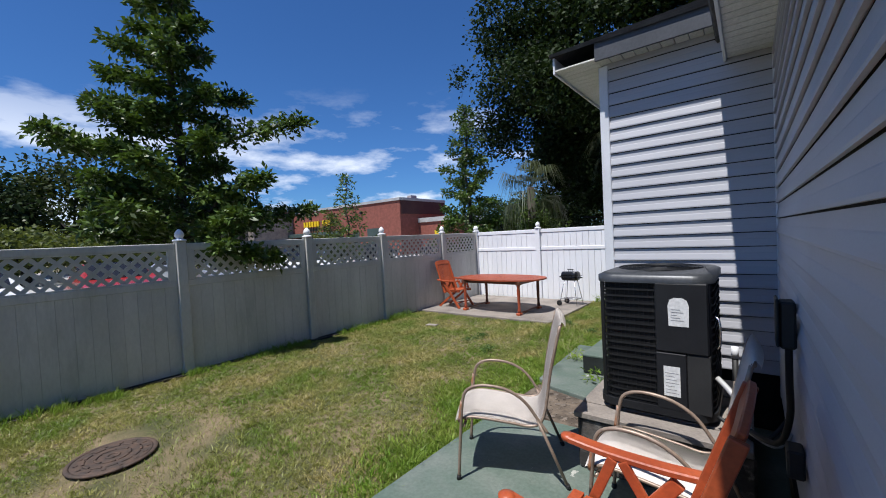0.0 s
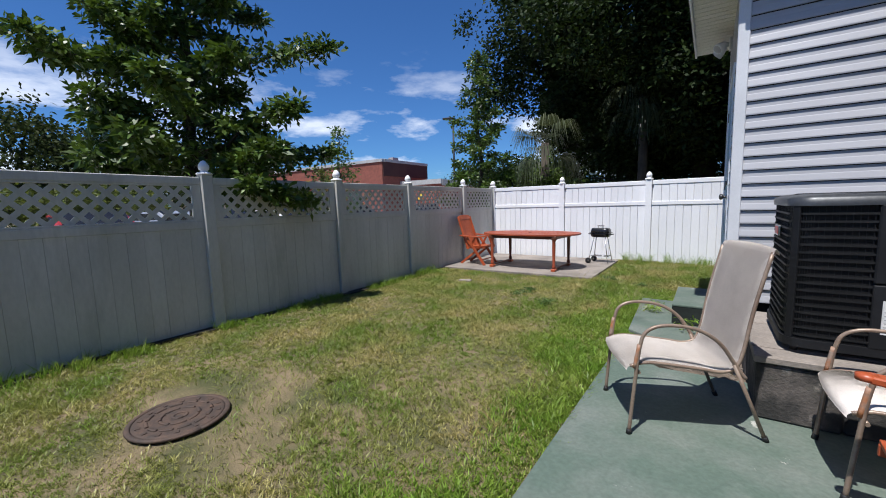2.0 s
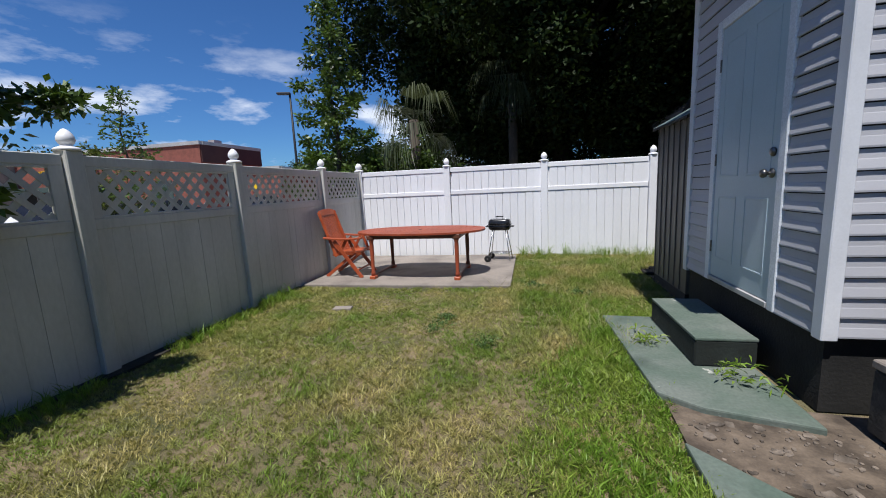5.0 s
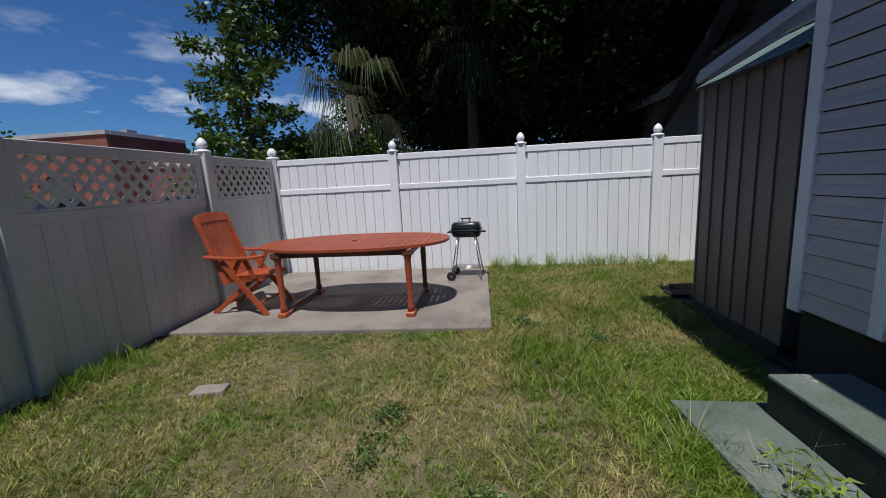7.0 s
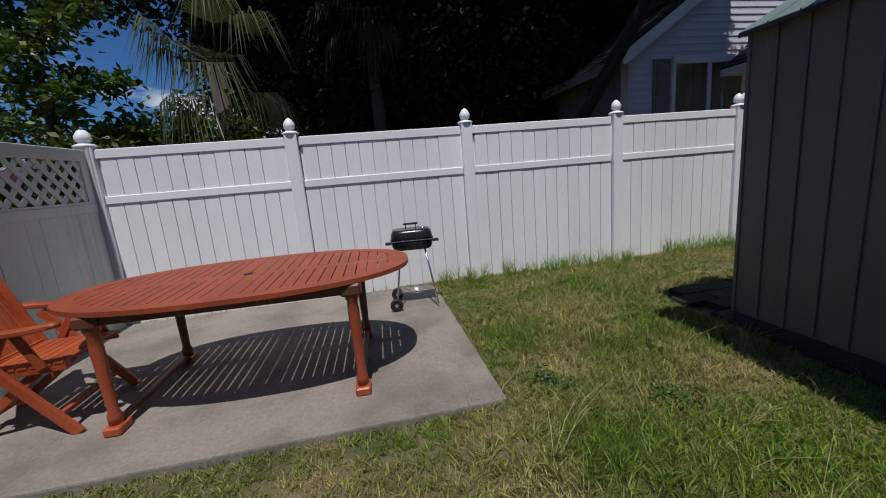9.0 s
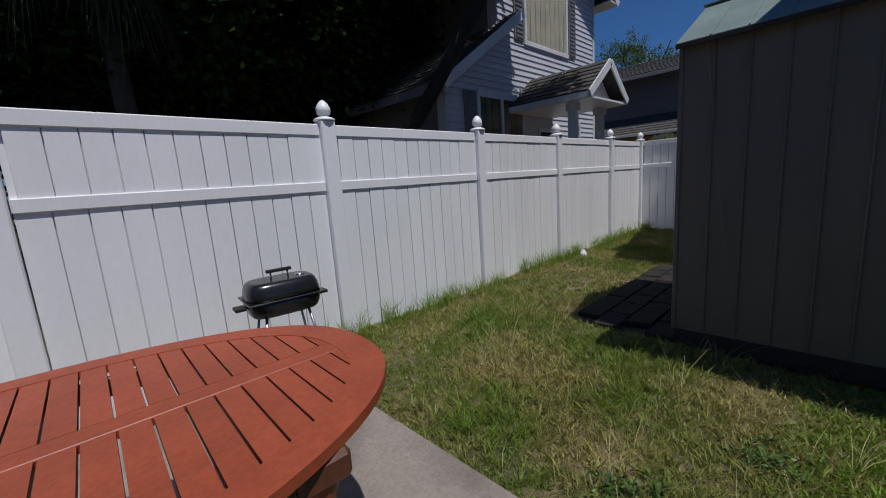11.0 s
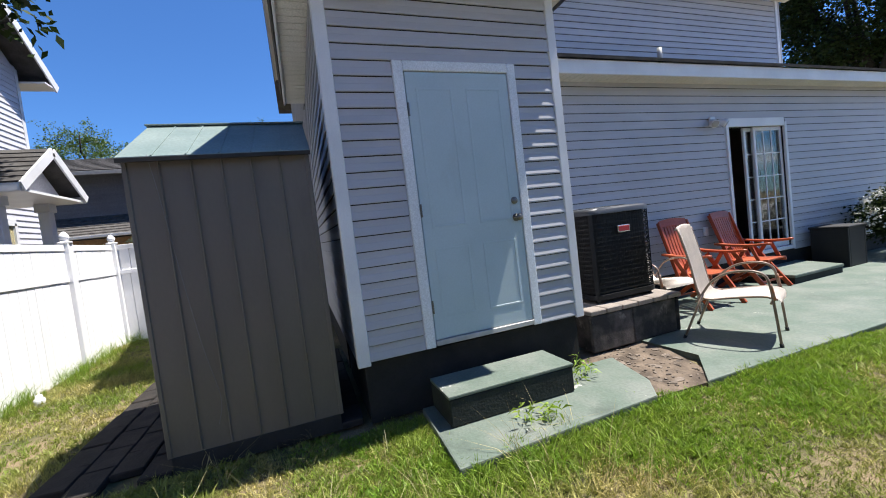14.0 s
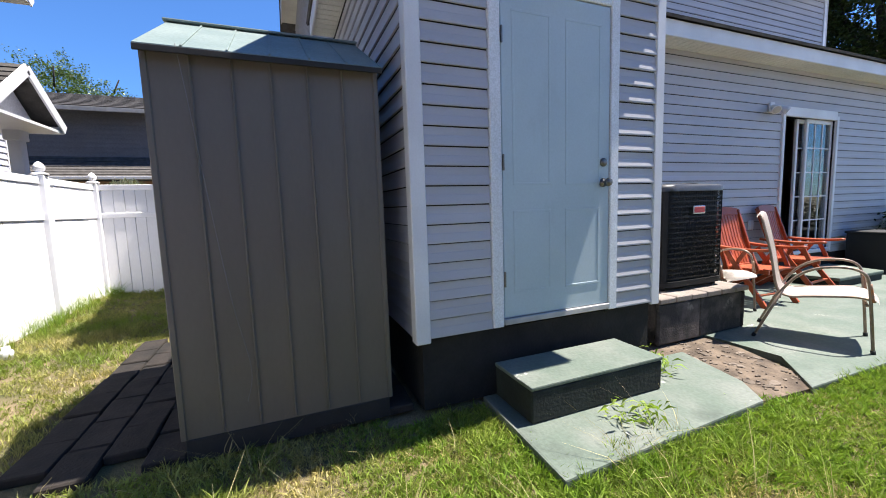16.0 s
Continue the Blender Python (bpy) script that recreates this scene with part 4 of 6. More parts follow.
def table(m):
    t = thing("garden_table", "red-brown slatted oval wooden table on the concrete pad", "table", m)
    A, B, H = 1.05, 0.585, 0.72
    bm = bmesh.new()
    o, i_ = oval(A, B), oval(A - 0.105, B - 0.085)
    vs = [[bm.verts.new((x, y, z)) for x, y in ring] for ring, z in ((o, H - 0.028), (o, H), (i_, H), (i_, H - 0.028))]
    n = len(o)
    for r in range(4):
        p, q = vs[r], vs[(r + 1) % 4]
        for k in range(n):
            bm.faces.new((p[k], p[(k + 1) % n], q[(k + 1) % n], q[k]))
    part("rim", bm, M_TABLE, t)
    ia, ib = A - 0.101, B - 0.081
    for s in (-1, 1):
        part("centre_rail", bbox(min(s * 0.103, s * (A - 0.09)), max(s * 0.103, s * (A - 0.09)), -0.038, 0.038, H - 0.026, H - 0.001, 0.003), M_TABLE, t)
        part("middle_board", bbox(min(s * 0.0015, s * 0.1005), max(s * 0.0015, s * 0.1005), -ib, ib, H - 0.026, H - 0.001, 0.003), M_TABLE, t, "wide board beside the seam where both halves meet")

    def half(x):
        return ib * max(0.0, 1 - (abs(x) / ia) ** 2.35) ** (1 / 2.35)
    pitch = 0.0675
    k = int(ia / pitch)
    for i in range(-k, k + 1):
        x0, x1 = i * pitch - pitch / 2 + 0.003, i * pitch + pitch / 2 - 0.003
        x0, x1 = max(x0, -ia + 0.004), min(x1, ia - 0.004)
        if x1 - x0 < 0.015 or min(abs(x0), abs(x1)) < 0.1:
            continue
        for s in (-1, 1):
            h0, h1 = half(x0), half(x1)
            if min(h0, h1) < 0.06:
                continue
            bm = prism(bmesh.new(), [(x0, 0.0395), (x1, 0.0395), (x1, h1), (x0, h0)] if s > 0 else [(x0, -h0), (x1, -h1), (x1, -0.0395), (x0, -0.0395)], H - 0.024, H - 0.002)
            part("slat", bm, M_TABLE, t)
    part("umbrella_hole", lathe(bmesh.new(), [(0.028, 0.0), (0.032, 0.003), (0.020, 0.004)], (0, 0, H - 0.001), 16), M_PLASTIC, t, "dark umbrella hole ring")
    for s in (-1, 1):
        part("apron", bbox(-0.72, 0.72, s * 0.44 - 0.012, s * 0.44 + 0.012, H - 0.095, H - 0.03, 0.004), M_LEG, t)
        part("apron", bbox(s * 0.72 - 0.012, s * 0.72 + 0.012, -0.43, 0.43, H - 0.095, H - 0.03, 0.004), M_LEG, t)
        for q in (-1, 1):
            x, y = s * 0.68, q * 0.43
            leg = bmesh.new()
            lathe(leg, [(0.034, 0.05), (0.036, 0.10), (0.026, 0.13), (0.030, 0.30), (0.034, 0.50), (0.030, 0.58), (0.040, 0.60), (0.040, H - 0.03)], (x, y, 0), 12)
            # Rear legs get the darker wood: shade under the top put into colour.
            part("leg", leg, M_TABLE if q < 0 else M_LEG, t)
            part("foot", bbox(x - 0.045, x + 0.045, y - 0.06, y + 0.06, 0, 0.05, 0.008), M_WOOD, t)
            part("bracket", bbox(x - 0.06, x + 0.06, y - 0.05, y + 0.05, H - 0.10, H - 0.028, 0.012), M_LEG, t)
        part("foot_rail", bar((s * 0.68, -0.40, 0.05), (s * 0.68, 0.40, 0.05), 0.04, 0.03), M_LEG, t)
    return t


table(pose(-4.645, 8.04, 0.03, 0, 0, -2))


def grill(m):
    g = thing("charcoal_grill", "small black charcoal grill on thin metal legs with wheels", "grill", m)

    def shell(z0, z1, up):
        bm = bmesh.new()
        rings = []
        for i in range(6):
            a = i / 5 * math.pi / 2
            k = 0.80 + 0.20 * math.cos(a)
            z = z0 + (z1 - z0) * math.sin(a)
            ring = []
            for q in range(32):
                t = q * math.tau / 32
                c, s = math.cos(t), math.sin(t)
                ring.append(bm.verts.new((0.215 * k * math.copysign(abs(c) ** 0.5, c), 0.145 * (0.68 + 0.32 * math.cos(a)) * math.copysign(abs(s) ** 0.5, s), z)))
            rings.append(ring)
        for p, q in zip(rings, rings[1:]):
            for j in range(32):
                bm.faces.new((p[j], p[(j + 1) % 32], q[(j + 1) % 32], q[j])).smooth = True
        bm.faces.new(rings[0])
        bm.faces.new(rings[-1])
        return bm
    part("bowl", shell(0.70, 0.60, 1), M_BLACK, g)
    lid = part("lid", shell(0.705, 0.81, 1), M_BLACK, g)
    part("rim", bbox(-0.222, 0.222, -0.15, 0.15, 0.697, 0.708, 0.004), M_BLACK, g)
    for s in (-1, 1):
        part("handle_post", tube(bmesh.new(), [(s * 0.05, 0, 0.80), (s * 0.05, 0, 0.85)], 0.006, 8), M_CHROME, lid)
        part("side_handle", bar((s * 0.215, 0, 0.67), (s * 0.275, 0, 0.67), 0.09, 0.02), M_PLASTIC, g)
        for q in (-1, 1):
            part("leg", tube(bmesh.new(), [(s * 0.12, q * 0.08, 0.63), (s * 0.21, q * 0.17, 0.03 if s > 0 else 0.07)], 0.009, 8), M_CHROME, g)
        for q in (-1, 1):
            part("leg_brace", tube(bmesh.new(), [(s * 0.19, -0.15, 0.16), (s * 0.19, 0.15, 0.16)], 0.005, 6), M_CHROME, g)
    part("lid_handle", bar((-0.075, 0, 0.858), (0.075, 0, 0.858), 0.026, 0.020, None, 0.007), M_PLASTIC, lid)
    part("vent", lathe(bmesh.new(), [(0.03, 0.80), (0.03, 0.815), (0.004, 0.817)], (0.12, 0, 0), 12), M_CHROME, lid)
    part("axle", tube(bmesh.new(), [(-0.215, -0.2, 0.065), (-0.215, 0.2, 0.065)], 0.006, 6), M_CHROME, g)
    for q in (-1, 1):
        w = part("wheel", lathe(bmesh.new(), [(0.052, -0.016), (0.065, -0.012), (0.065, 0.012), (0.052, 0.016)], (-0.215, q * 0.195, 0.065), 18, "y"), M_PLASTIC, g)
        part("hub", lathe(bmesh.new(), [(0.018, -0.02), (0.018, 0.02)], (-0.215, q * 0.195, 0.065), 10, "y"), M_CHROME, w)
    for i in range(7):
        part("shelf_wire", tube(bmesh.new(), [(-0.19, -0.14 + i * 0.047, 0.163), (0.19, -0.14 + i * 0.047, 0.163)], 0.003, 6), M_CHROME, g)
    return g


grill(pose(-3.44, 9.08, 0.03, 0, 0, -6) @ Matrix.Scale(0.94, 4))


def rounded(hx, hy, r, n=6):
    out = []
    for cx, cy, a0 in ((hx - r, hy - r, 0), (-hx + r, hy - r, 90), (-hx + r, -hy + r, 180), (hx - r, -hy + r, 270)):
        for i in range(n + 1):
            a = radians(a0 + 90 * i / n)
            out.append((cx + r * math.cos(a), cy + r * math.sin(a)))
    return out


def condenser(m):
    """Outdoor condenser: louvred cage, service panel towards -y."""
    c = thing("condenser_unit", "charcoal louvred air conditioning condenser with paper labels", "air conditioner", m)
    hx, hy, h = 0.37, 0.40, 0.94
    part("base_pan", prism(bmesh.new(), rounded(hx + 0.01, hy + 0.01, 0.12), 0.035, 0.085), M_ACMETAL, c)
    for x in (-1, 1):
        for y in (-1, 1):
            part("foot", tube(bmesh.new(), [(x * 0.3, y * 0.34, 0), (x * 0.3, y * 0.34, 0.04)], 0.022, 8), M_PLASTIC, c)
    part("coil", prism(bmesh.new(), rounded(hx - 0.03, hy - 0.03, 0.10), 0.08, h - 0.04), M_FIN, c)
    for i in range(17):
        z = 0.105 + i * 0.0455
        bm = bmesh.new()
        o, q = rounded(hx, hy, 0.12), rounded(hx - 0.010, hy - 0.010, 0.11)
        rings = [[bm.verts.new((x, y, zz)) for x, y in ring] for ring, zz in ((o, z), (o, z + 0.013), (q, z + 0.008), (q, z + 0.003))]
        n = len(o)
        for r in range(4):
            a, b = rings[r], rings[(r + 1) % 4]
            for k in range(n):
                bm.faces.new((a[k], a[(k + 1) % n], b[(k + 1) % n], b[k]))
        part("louver", bm, M_LOUVER, c)
    wires = bmesh.new()
    o = rounded(hx - 0.006, hy - 0.006, 0.115, 14)
    for (x0, y0), (x1, y1) in zip(o, o[1:] + o[:1]):
        L = math.hypot(x1 - x0, y1 - y0)
        for k in range(max(1, int(L / 0.03))):
            t = (k + 0.5) / max(1, int(L / 0.03))
            x, y = x0 + (x1 - x0) * t, y0 + (y1 - y0) * t
            box(wires, x - 0.0015, x + 0.0015, y - 0.0015, y + 0.0015, 0.09, h - 0.05)
    tagged(part("guard", wires, M_ACMETAL, c), kind="stuff")
    for x in (-1, 1):
        for y in (-1, 1):
            a = rounded(hx + 0.003, hy + 0.003, 0.125)[3 if x > 0 and y > 0 else 10 if y > 0 else 17 if x < 0 else 24]
            part("corner_post", bar((a[0], a[1], 0.08), (a[0], a[1], h - 0.04), 0.045, 0.012, (x, -y, 0)), M_ACMETAL, c)
    # top with fan grille
    bm = bmesh.new()
    o, mid, hole = rounded(hx + 0.012, hy + 0.012, 0.13), rounded(hx - 0.02, hy - 0.02, 0.12), [(0.30 * math.cos(k * math.tau / 28), 0.30 * math.sin(k * math.tau / 28)) for k in range(28)]
    hole = hole[3:] + hole[:3]
    rings = [[bm.verts.new((x, y, z)) for x, y in ring] for ring, z in ((o, h - 0.055), (o, h - 0.012), (mid, h + 0.004), (hole, h + 0.016), (hole, h - 0.06))]
    for a, b in zip(rings, rings[1:]):
        for k in range(28):
            bm.faces.new((a[k], a[(k + 1) % 28], b[(k + 1) % 28], b[k])).smooth = True
    top = part("top_cover", bm, M_ACTOP, c, "grey metal top cover")
    part("fan_disc", lathe(bmesh.new(), [(0.09, h - 0.05), (0.09, h + 0.0), (0.05, h + 0.012)], n=16), M_PLASTIC, top)
    for r in (0.11, 0.14, 0.17, 0.20, 0.23, 0.26, 0.29):
        pts = [(r * math.cos(k * math.tau / 28), r * math.sin(k * math.tau / 28), h + 0.017) for k in range(29)]
        part("grille_ring", tube(bmesh.new(), pts, 0.003, 5), M_ACMETAL, top)
    for k in range(6):
        a = k * math.pi / 3
        part("grille_spoke", tube(bmesh.new(), [(0.05 * math.cos(a), 0.05 * math.sin(a), h + 0.013), (0.30 * math.cos(a), 0.30 * math.sin(a), h + 0.013)], 0.004, 5), M_ACMETAL, top)
    # service corner
    pan = part("service_panel", bbox(0.03, 0.345, -hy - 0.014, -hy + 0.06, 0.45, h - 0.05, 0.008), M_ACMETAL, c)
    part("lower_panel", bbox(0.03, 0.215, -hy - 0.012, -hy + 0.05, 0.08, 0.445, 0.006), M_ACMETAL, c)
    # Solid near-black block painted as the shade inside a recess.
    part("recess_shade_block", bbox(0.217, 0.352, -hy - 0.006, -hy + 0.07, 0.08, 0.448, 0.004), M_DARK, c)
    lab = bmesh.new()
    prism(lab, [(0.115, 0.0), (0.235, 0.0), (0.238, 0.13), (0.225, 0.165), (0.20, 0.178), (0.15, 0.178), (0.125, 0.165), (0.112, 0.13)], 0, 0.002)
    lb = part("paper_label", lab, M_PAPER, pan, "white torn paper label")
    lb.matrix_basis = pose(0, -hy - 0.0145, 0.62, 90, 0, 0)
    for i in range(5):
        b_ = part("print_bar", bbox(0.13, 0.205 - 0.02 * (i % 3), -0.0008, 0.0, 0, 0.003, 0), M_INK, pan)
        b_.matrix_basis = pose(0, -hy - 0.0168, 0.655 + i * 0.017)
    lb = part("rating_label", bbox(0.075, 0.175, -hy - 0.0138, -hy - 0.012, 0.17, 0.36, 0), M_PAPER, c, "white printed rating label")
    for i in range(7):
        part("print_bar", bbox(0.085, 0.165 - 0.012 * (i % 3), -hy - 0.0146, -hy - 0.0138, 0.19 + i * 0.021, 0.193 + i * 0.021, 0), M_INK, c)
    part("handle_ring", tube(bmesh.new(), smooth_path([(0.38, -hy + 0.02, 0.50), (0.405, -hy + 0.0, 0.53), (0.405, -hy + 0.0, 0.66), (0.38, -hy + 0.02, 0.69)], 4), 0.008, 6), M_CHROME, c)
    part("badge", bbox(-hx - 0.022, -hx - 0.006, -0.07, 0.07, 0.69, 0.745, 0.004), M_RED, c, "small red maker's plate")
    part("badge_rim", bbox(-hx - 0.020, -hx - 0.004, -0.078, 0.078, 0.682, 0.753, 0.004), M_CHROME, c)
    return c


condenser(pose(-0.765, 3.62, 0.44) @ Matrix.Diagonal((0.91, 1, 1, 1)))
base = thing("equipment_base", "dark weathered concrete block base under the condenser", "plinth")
part("core", bbox(-1.19, -0.26, 3.13, 4.22, 0.03, 0.40, 0.01), M_BASE, base)
rnd = random.Random(14)
for a, b in ((-1.225, -0.83), (-0.825, -0.50), (-0.495, -0.24)):
    part("block", bbox(a, b, 3.10 + rnd.uniform(-0.012, 0.004), 3.13, 0.03, 0.385, 0.014), M_BASE, base)
for a, b in ((3.14, 3.72), (3.725, 4.24)):
    part("block", bbox(-1.228 + rnd.uniform(-0.01, 0.004), -1.19, a, b, 0.03, 0.385, 0.014), M_BASE, base)
for i in range(6):
    part("cap_board", bbox(-1.245, -0.25, 3.075 + i * 0.195, 3.262 + i * 0.195, 0.387, 0.434 + rnd.uniform(-0.006, 0.006), 0.007), M_CONCRETE, base)

pipe = thing("refrigerant_line", "grey insulated hose and white pipe beside the condenser", "pipe")
part("hose", tube(bmesh.new(), smooth_path([(-0.42, 3.30, 0.74), (-0.33, 3.22, 0.66), (-0.28, 3.18, 0.52), (-0.16, 3.2, 0.44), (-0.09, 3.3, 0.48)], 5), 0.017, 8), M_COPING, pipe)
part("white_pipe", tube(bmesh.new(), [(-0.36, 4.30, 0.06), (-0.36, 4.30, 0.60)], 0.022, 10), M_PLASTIC, pipe)
part("pipe_cap", tube(bmesh.new(), [(-0.36, 4.30, 0.60), (-0.36, 4.30, 0.69)], 0.026, 10), M_TRIM, pipe, "white plastic cap")
part("lower_hose", tube(bmesh.new(), smooth_path([(-0.42, 3.25, 0.52), (-0.3, 3.2, 0.47), (-0.2, 3.25, 0.43), (-0.09, 3.35, 0.55)], 5), 0.012, 8), M_PLASTIC, pipe)

meter = thing("disconnect_box", "black electrical disconnect box with conduit on the siding", "electrical box")
part("cabinet", bbox(XL - 0.085, XL - 0.024, 2.78, 2.90, 1.09, 1.31, 0.010), M_PLASTIC, meter)
part("lid", bbox(XL - 0.098, XL - 0.085, 2.77, 2.91, 1.10, 1.325, 0.005), M_PLASTIC, meter)
part("conduit", tube(bmesh.new(), smooth_path([(XL - 0.05, 2.85, 1.10), (XL - 0.05, 2.86, 0.92), (XL - 0.05, 2.90, 0.72), (XL - 0.10, 3.0, 0.54), (XL - 0.25, 3.25, 0.50)], 4), 0.015, 8), M_PLASTIC, meter)
box2 = thing("junction_box", "small black junction box low on the siding", "electrical box")
part("cabinet", bbox(XL - 0.08, XL - 0.022, 2.55, 2.66, 0.60, 0.72, 0.008), M_PLASTIC, box2)
outlet = thing("wall_outlet", "white weatherproof outlet on the siding", "outlet")
part("plate", bbox(XL - 0.05, XL - 0.018, 1.04, 1.12, 0.80, 0.93, 0.006), M_TRIM, outlet)


def floodlight(m, label):
    f = thing("floodlight", label, "lamp", m)
    part("base", bbox(-0.03, 0.0, -0.055, 0.055, -0.07, 0.07, 0.008), M_TRIM, f)
    for s in (-1, 1):
        part("neck", tube(bmesh.new(), [(-0.03, s * 0.03, 0), (-0.07, s * 0.07, 0.0)], 0.014, 8), M_TRIM, f)
        head = part("head", lathe(bmesh.new(), [(0.02, 0.0), (0.035, 0.02), (0.055, 0.09), (0.058, 0.12)], n=16), M_TRIM, f)
        head.matrix_basis = pose(-0.06, s * 0.07, 0.0, 180 + s * 25, 50, 0)
        lens = part("lens", lathe(bmesh.new(), [(0.053, 0.118), (0.045, 0.124), (0.004, 0.126)], n=16), M_COPING, head)
    return f


fl = floodlight(pose(XL - 0.018, 0.75, 2.47), "white twin floodlight on the wall beside the sliding door")
copy_thing(fl, pose(XB - 0.02, 6.05, 3.17))


# ---- shed ----
def shed():
    s = thing("garden_shed", "brown-grey ribbed metal shed with green metal roof", "shed")
    x0, x1, y0, y1, z0, z1 = -1.27, 0.05, 6.56, 7.62, 0.12, 2.015
    n = 6
    for i in range(n):
        a, b = y0 + (y1 - y0) * i / n, y0 + (y1 - y0) * (i + 1) / n
        part("wall_panel", bbox(x0, x0 + 0.02, a + 0.001, b - 0.001, z0, z1, 0), M_SHED, s)
        if i:
            part("rib", bbox(x0 - 0.011, x0, a - 0.006, a + 0.006, z0 + 0.01, z1 - 0.01, 0.004), M_SHED, s)
    for y in (y0 - 0.005, y1 + 0.005):
        part("corner_strip", bbox(x0 - 0.008, x0 + 0.03, y - 0.014, y + 0.014, z0, z1, 0.004), M_SHED, s)
    k = 7
    for y, o in ((y0, -1), (y1, 1)):
        for i in range(k):
            a, b = x0 + 0.02 + (x1 - x0 - 0.02) * i / k, x0 + 0.02 + (x1 - x0 - 0.02) * (i + 1) / k
            part("wall_panel", bbox(a + 0.001, b - 0.001, y - 0.01, y + 0.01, z0, z1, 0), M_SHED, s)
            if i:
                part("rib", bbox(a - 0.009, a + 0.009, y + (0.01 if o > 0 else -0.026), y + (0.026 if o > 0 else -0.01), z0 + 0.01, z1 - 0.01, 0.004), M_SHED, s)
        xm = (x0 + x1) / 2
        bm = bmesh.new()
        v = [bm.verts.new(p) for p in ((x0, y - 0.01, z1), (x1, y - 0.01, z1), (xm, y - 0.01, z1 + 0.36), (x0, y + 0.01, z1), (x1, y + 0.01, z1), (xm, y + 0.01, z1 + 0.36))]
        for f in ((0, 1, 2), (5, 4, 3), (0, 3, 4, 1), (1, 4, 5, 2), (2, 5, 3, 0)):
            bm.faces.new([v[i] for i in f])
        part("gable", bm, M_SHED, s)
    part("back_wall", bbox(x1 - 0.02, x1, y0 + 0.01, y1 - 0.01, z0, z1, 0), M_SHED, s)
    # Near-black strip stands in for the shade below the raised shed.
    part("under_shed_shade", bbox(x0 - 0.004, x0 + 0.02, y0, y1, 0.0, z0, 0.004), M_DARK, s)
    part("floor", bbox(x0 + 0.02, x1, y0 + 0.01, y1 - 0.01, 0.03, z0, 0), M_DARK, s)
    xm, zr = (x0 + x1) / 2, z1 + 0.385
    for sg, xe in ((-1, x0 - 0.07), (1, x1 + 0.07)):
        ze = z1 - 0.005
        ya, yb = y0 - 0.03, y1 + 0.025
        for i in range(6):
            a, b = ya + (yb - ya) * i / 6, ya + (yb - ya) * (i + 1) / 6
            bm = bmesh.new()
            q = [(xe, a + 0.001, ze), (xe, b - 0.001, ze), (xm, b - 0.001, zr), (xm, a + 0.001, zr)]
            lo, hi = [bm.verts.new(p) for p in q], [bm.verts.new((p[0], p[1], p[2] + 0.012)) for p in q]
            bm.faces.new(lo)
            bm.faces.new(hi)
            for k_ in range(4):
                bm.faces.new((lo[k_], lo[(k_ + 1) % 4], hi[(k_ + 1) % 4], hi[k_]))
            part("roof_panel", bm, M_SHEDROOF, s)
            if i:
                part("roof_seam", bar((xe, a, ze + 0.014), (xm, a, zr + 0.014), 0.010, 0.010, (0, 1, 0), 0.002), M_SHEDROOF, s)
        part("eave_trim", bar((xe, ya, ze - 0.008), (xe, yb, ze - 0.008), 0.012, 0.028, (1, 0, 0), 0.003), M_DARK, s)
    part("ridge_cap", bar((xm, y0 - 0.04, zr + 0.016), (xm, y1 + 0.04, zr + 0.016), 0.075, 0.014, (1, 0, 0), 0.006), M_SHEDROOF, s)
    part("hanging_wire", tube(bmesh.new(), smooth_path([(-1.345, 7.48, 2.03), (-1.30, 7.46, 1.8), (-1.296, 7.41, 1.3), (-1.296, 7.35, 0.8), (-1.30, 7.29, 0.45), (-1.31, 7.32, 0.28)], 5), 0.0018, 5), M_FSIDING, s)
    return s


shed()
rnd = random.Random(9)
pav = thing("brick_paving", "brick pavers under and behind the shed, darkened for its shadow", "paving", kind="structure")
PV = data_of("paver", bbox(-0.15, 0.15, -0.098, 0.098, 0, 0.05, 0.008), M_PAVER)
for i in range(7):
    for j in range(11):
        x, y = -1.12 + 0.31 * i, 6.50 + 0.203 * j
        if x > 0.9 or y > 8.36:
            continue
        shared("paver", PV, pose(x + rnd.uniform(-0.006, 0.006) + (0.15 if j % 2 else 0), y, rnd.uniform(-0.012, 0.0), rnd.uniform(-1, 1), rnd.uniform(-1, 1), rnd.uniform(-2, 2)), pav)

# ---- lawn things ----
cover = thing("manhole_cover", "rusty cast iron manhole cover set in the lawn", "manhole cover", pose(-4.44, 1.19, 0.004) @ Matrix.Diagonal((0.87, 0.87, 0.55, 1)))
part("disc", lathe(bmesh.new(), [(0.30, -0.03), (0.31, 0.012), (0.30, 0.02), (0.27, 0.018)], n=36), M_IRON, cover)
part("rim", tube(bmesh.new(), [(0.33 * math.cos(k * math.tau / 36), 0.33 * math.sin(k * math.tau / 36), 0.005) for k in range(37)], 0.022, 6), M_IRON, cover)
for r, nseg in ((0.05, 1), (0.13, 7), (0.215, 12)):
    for k in range(nseg):
        a0 = k * math.tau / nseg + 0.06
        a1 = (k + 1) * math.tau / nseg - (0.06 if nseg > 1 else 0)
        part("raised_ring", tube(bmesh.new(), [(r * math.cos(a0 + (a1 - a0) * q / 8), r * math.sin(a0 + (a1 - a0) * q / 8), 0.02) for q in range(9)], 0.014, 5), M_IRON, cover)
for k in range(14):
    a = k * math.tau / 14
    part("raised_bar", bar((0.25 * math.cos(a), 0.25 * math.sin(a), 0.02), (0.285 * math.cos(a), 0.285 * math.sin(a), 0.02), 0.03, 0.016, None, 0.004), M_IRON, cover)
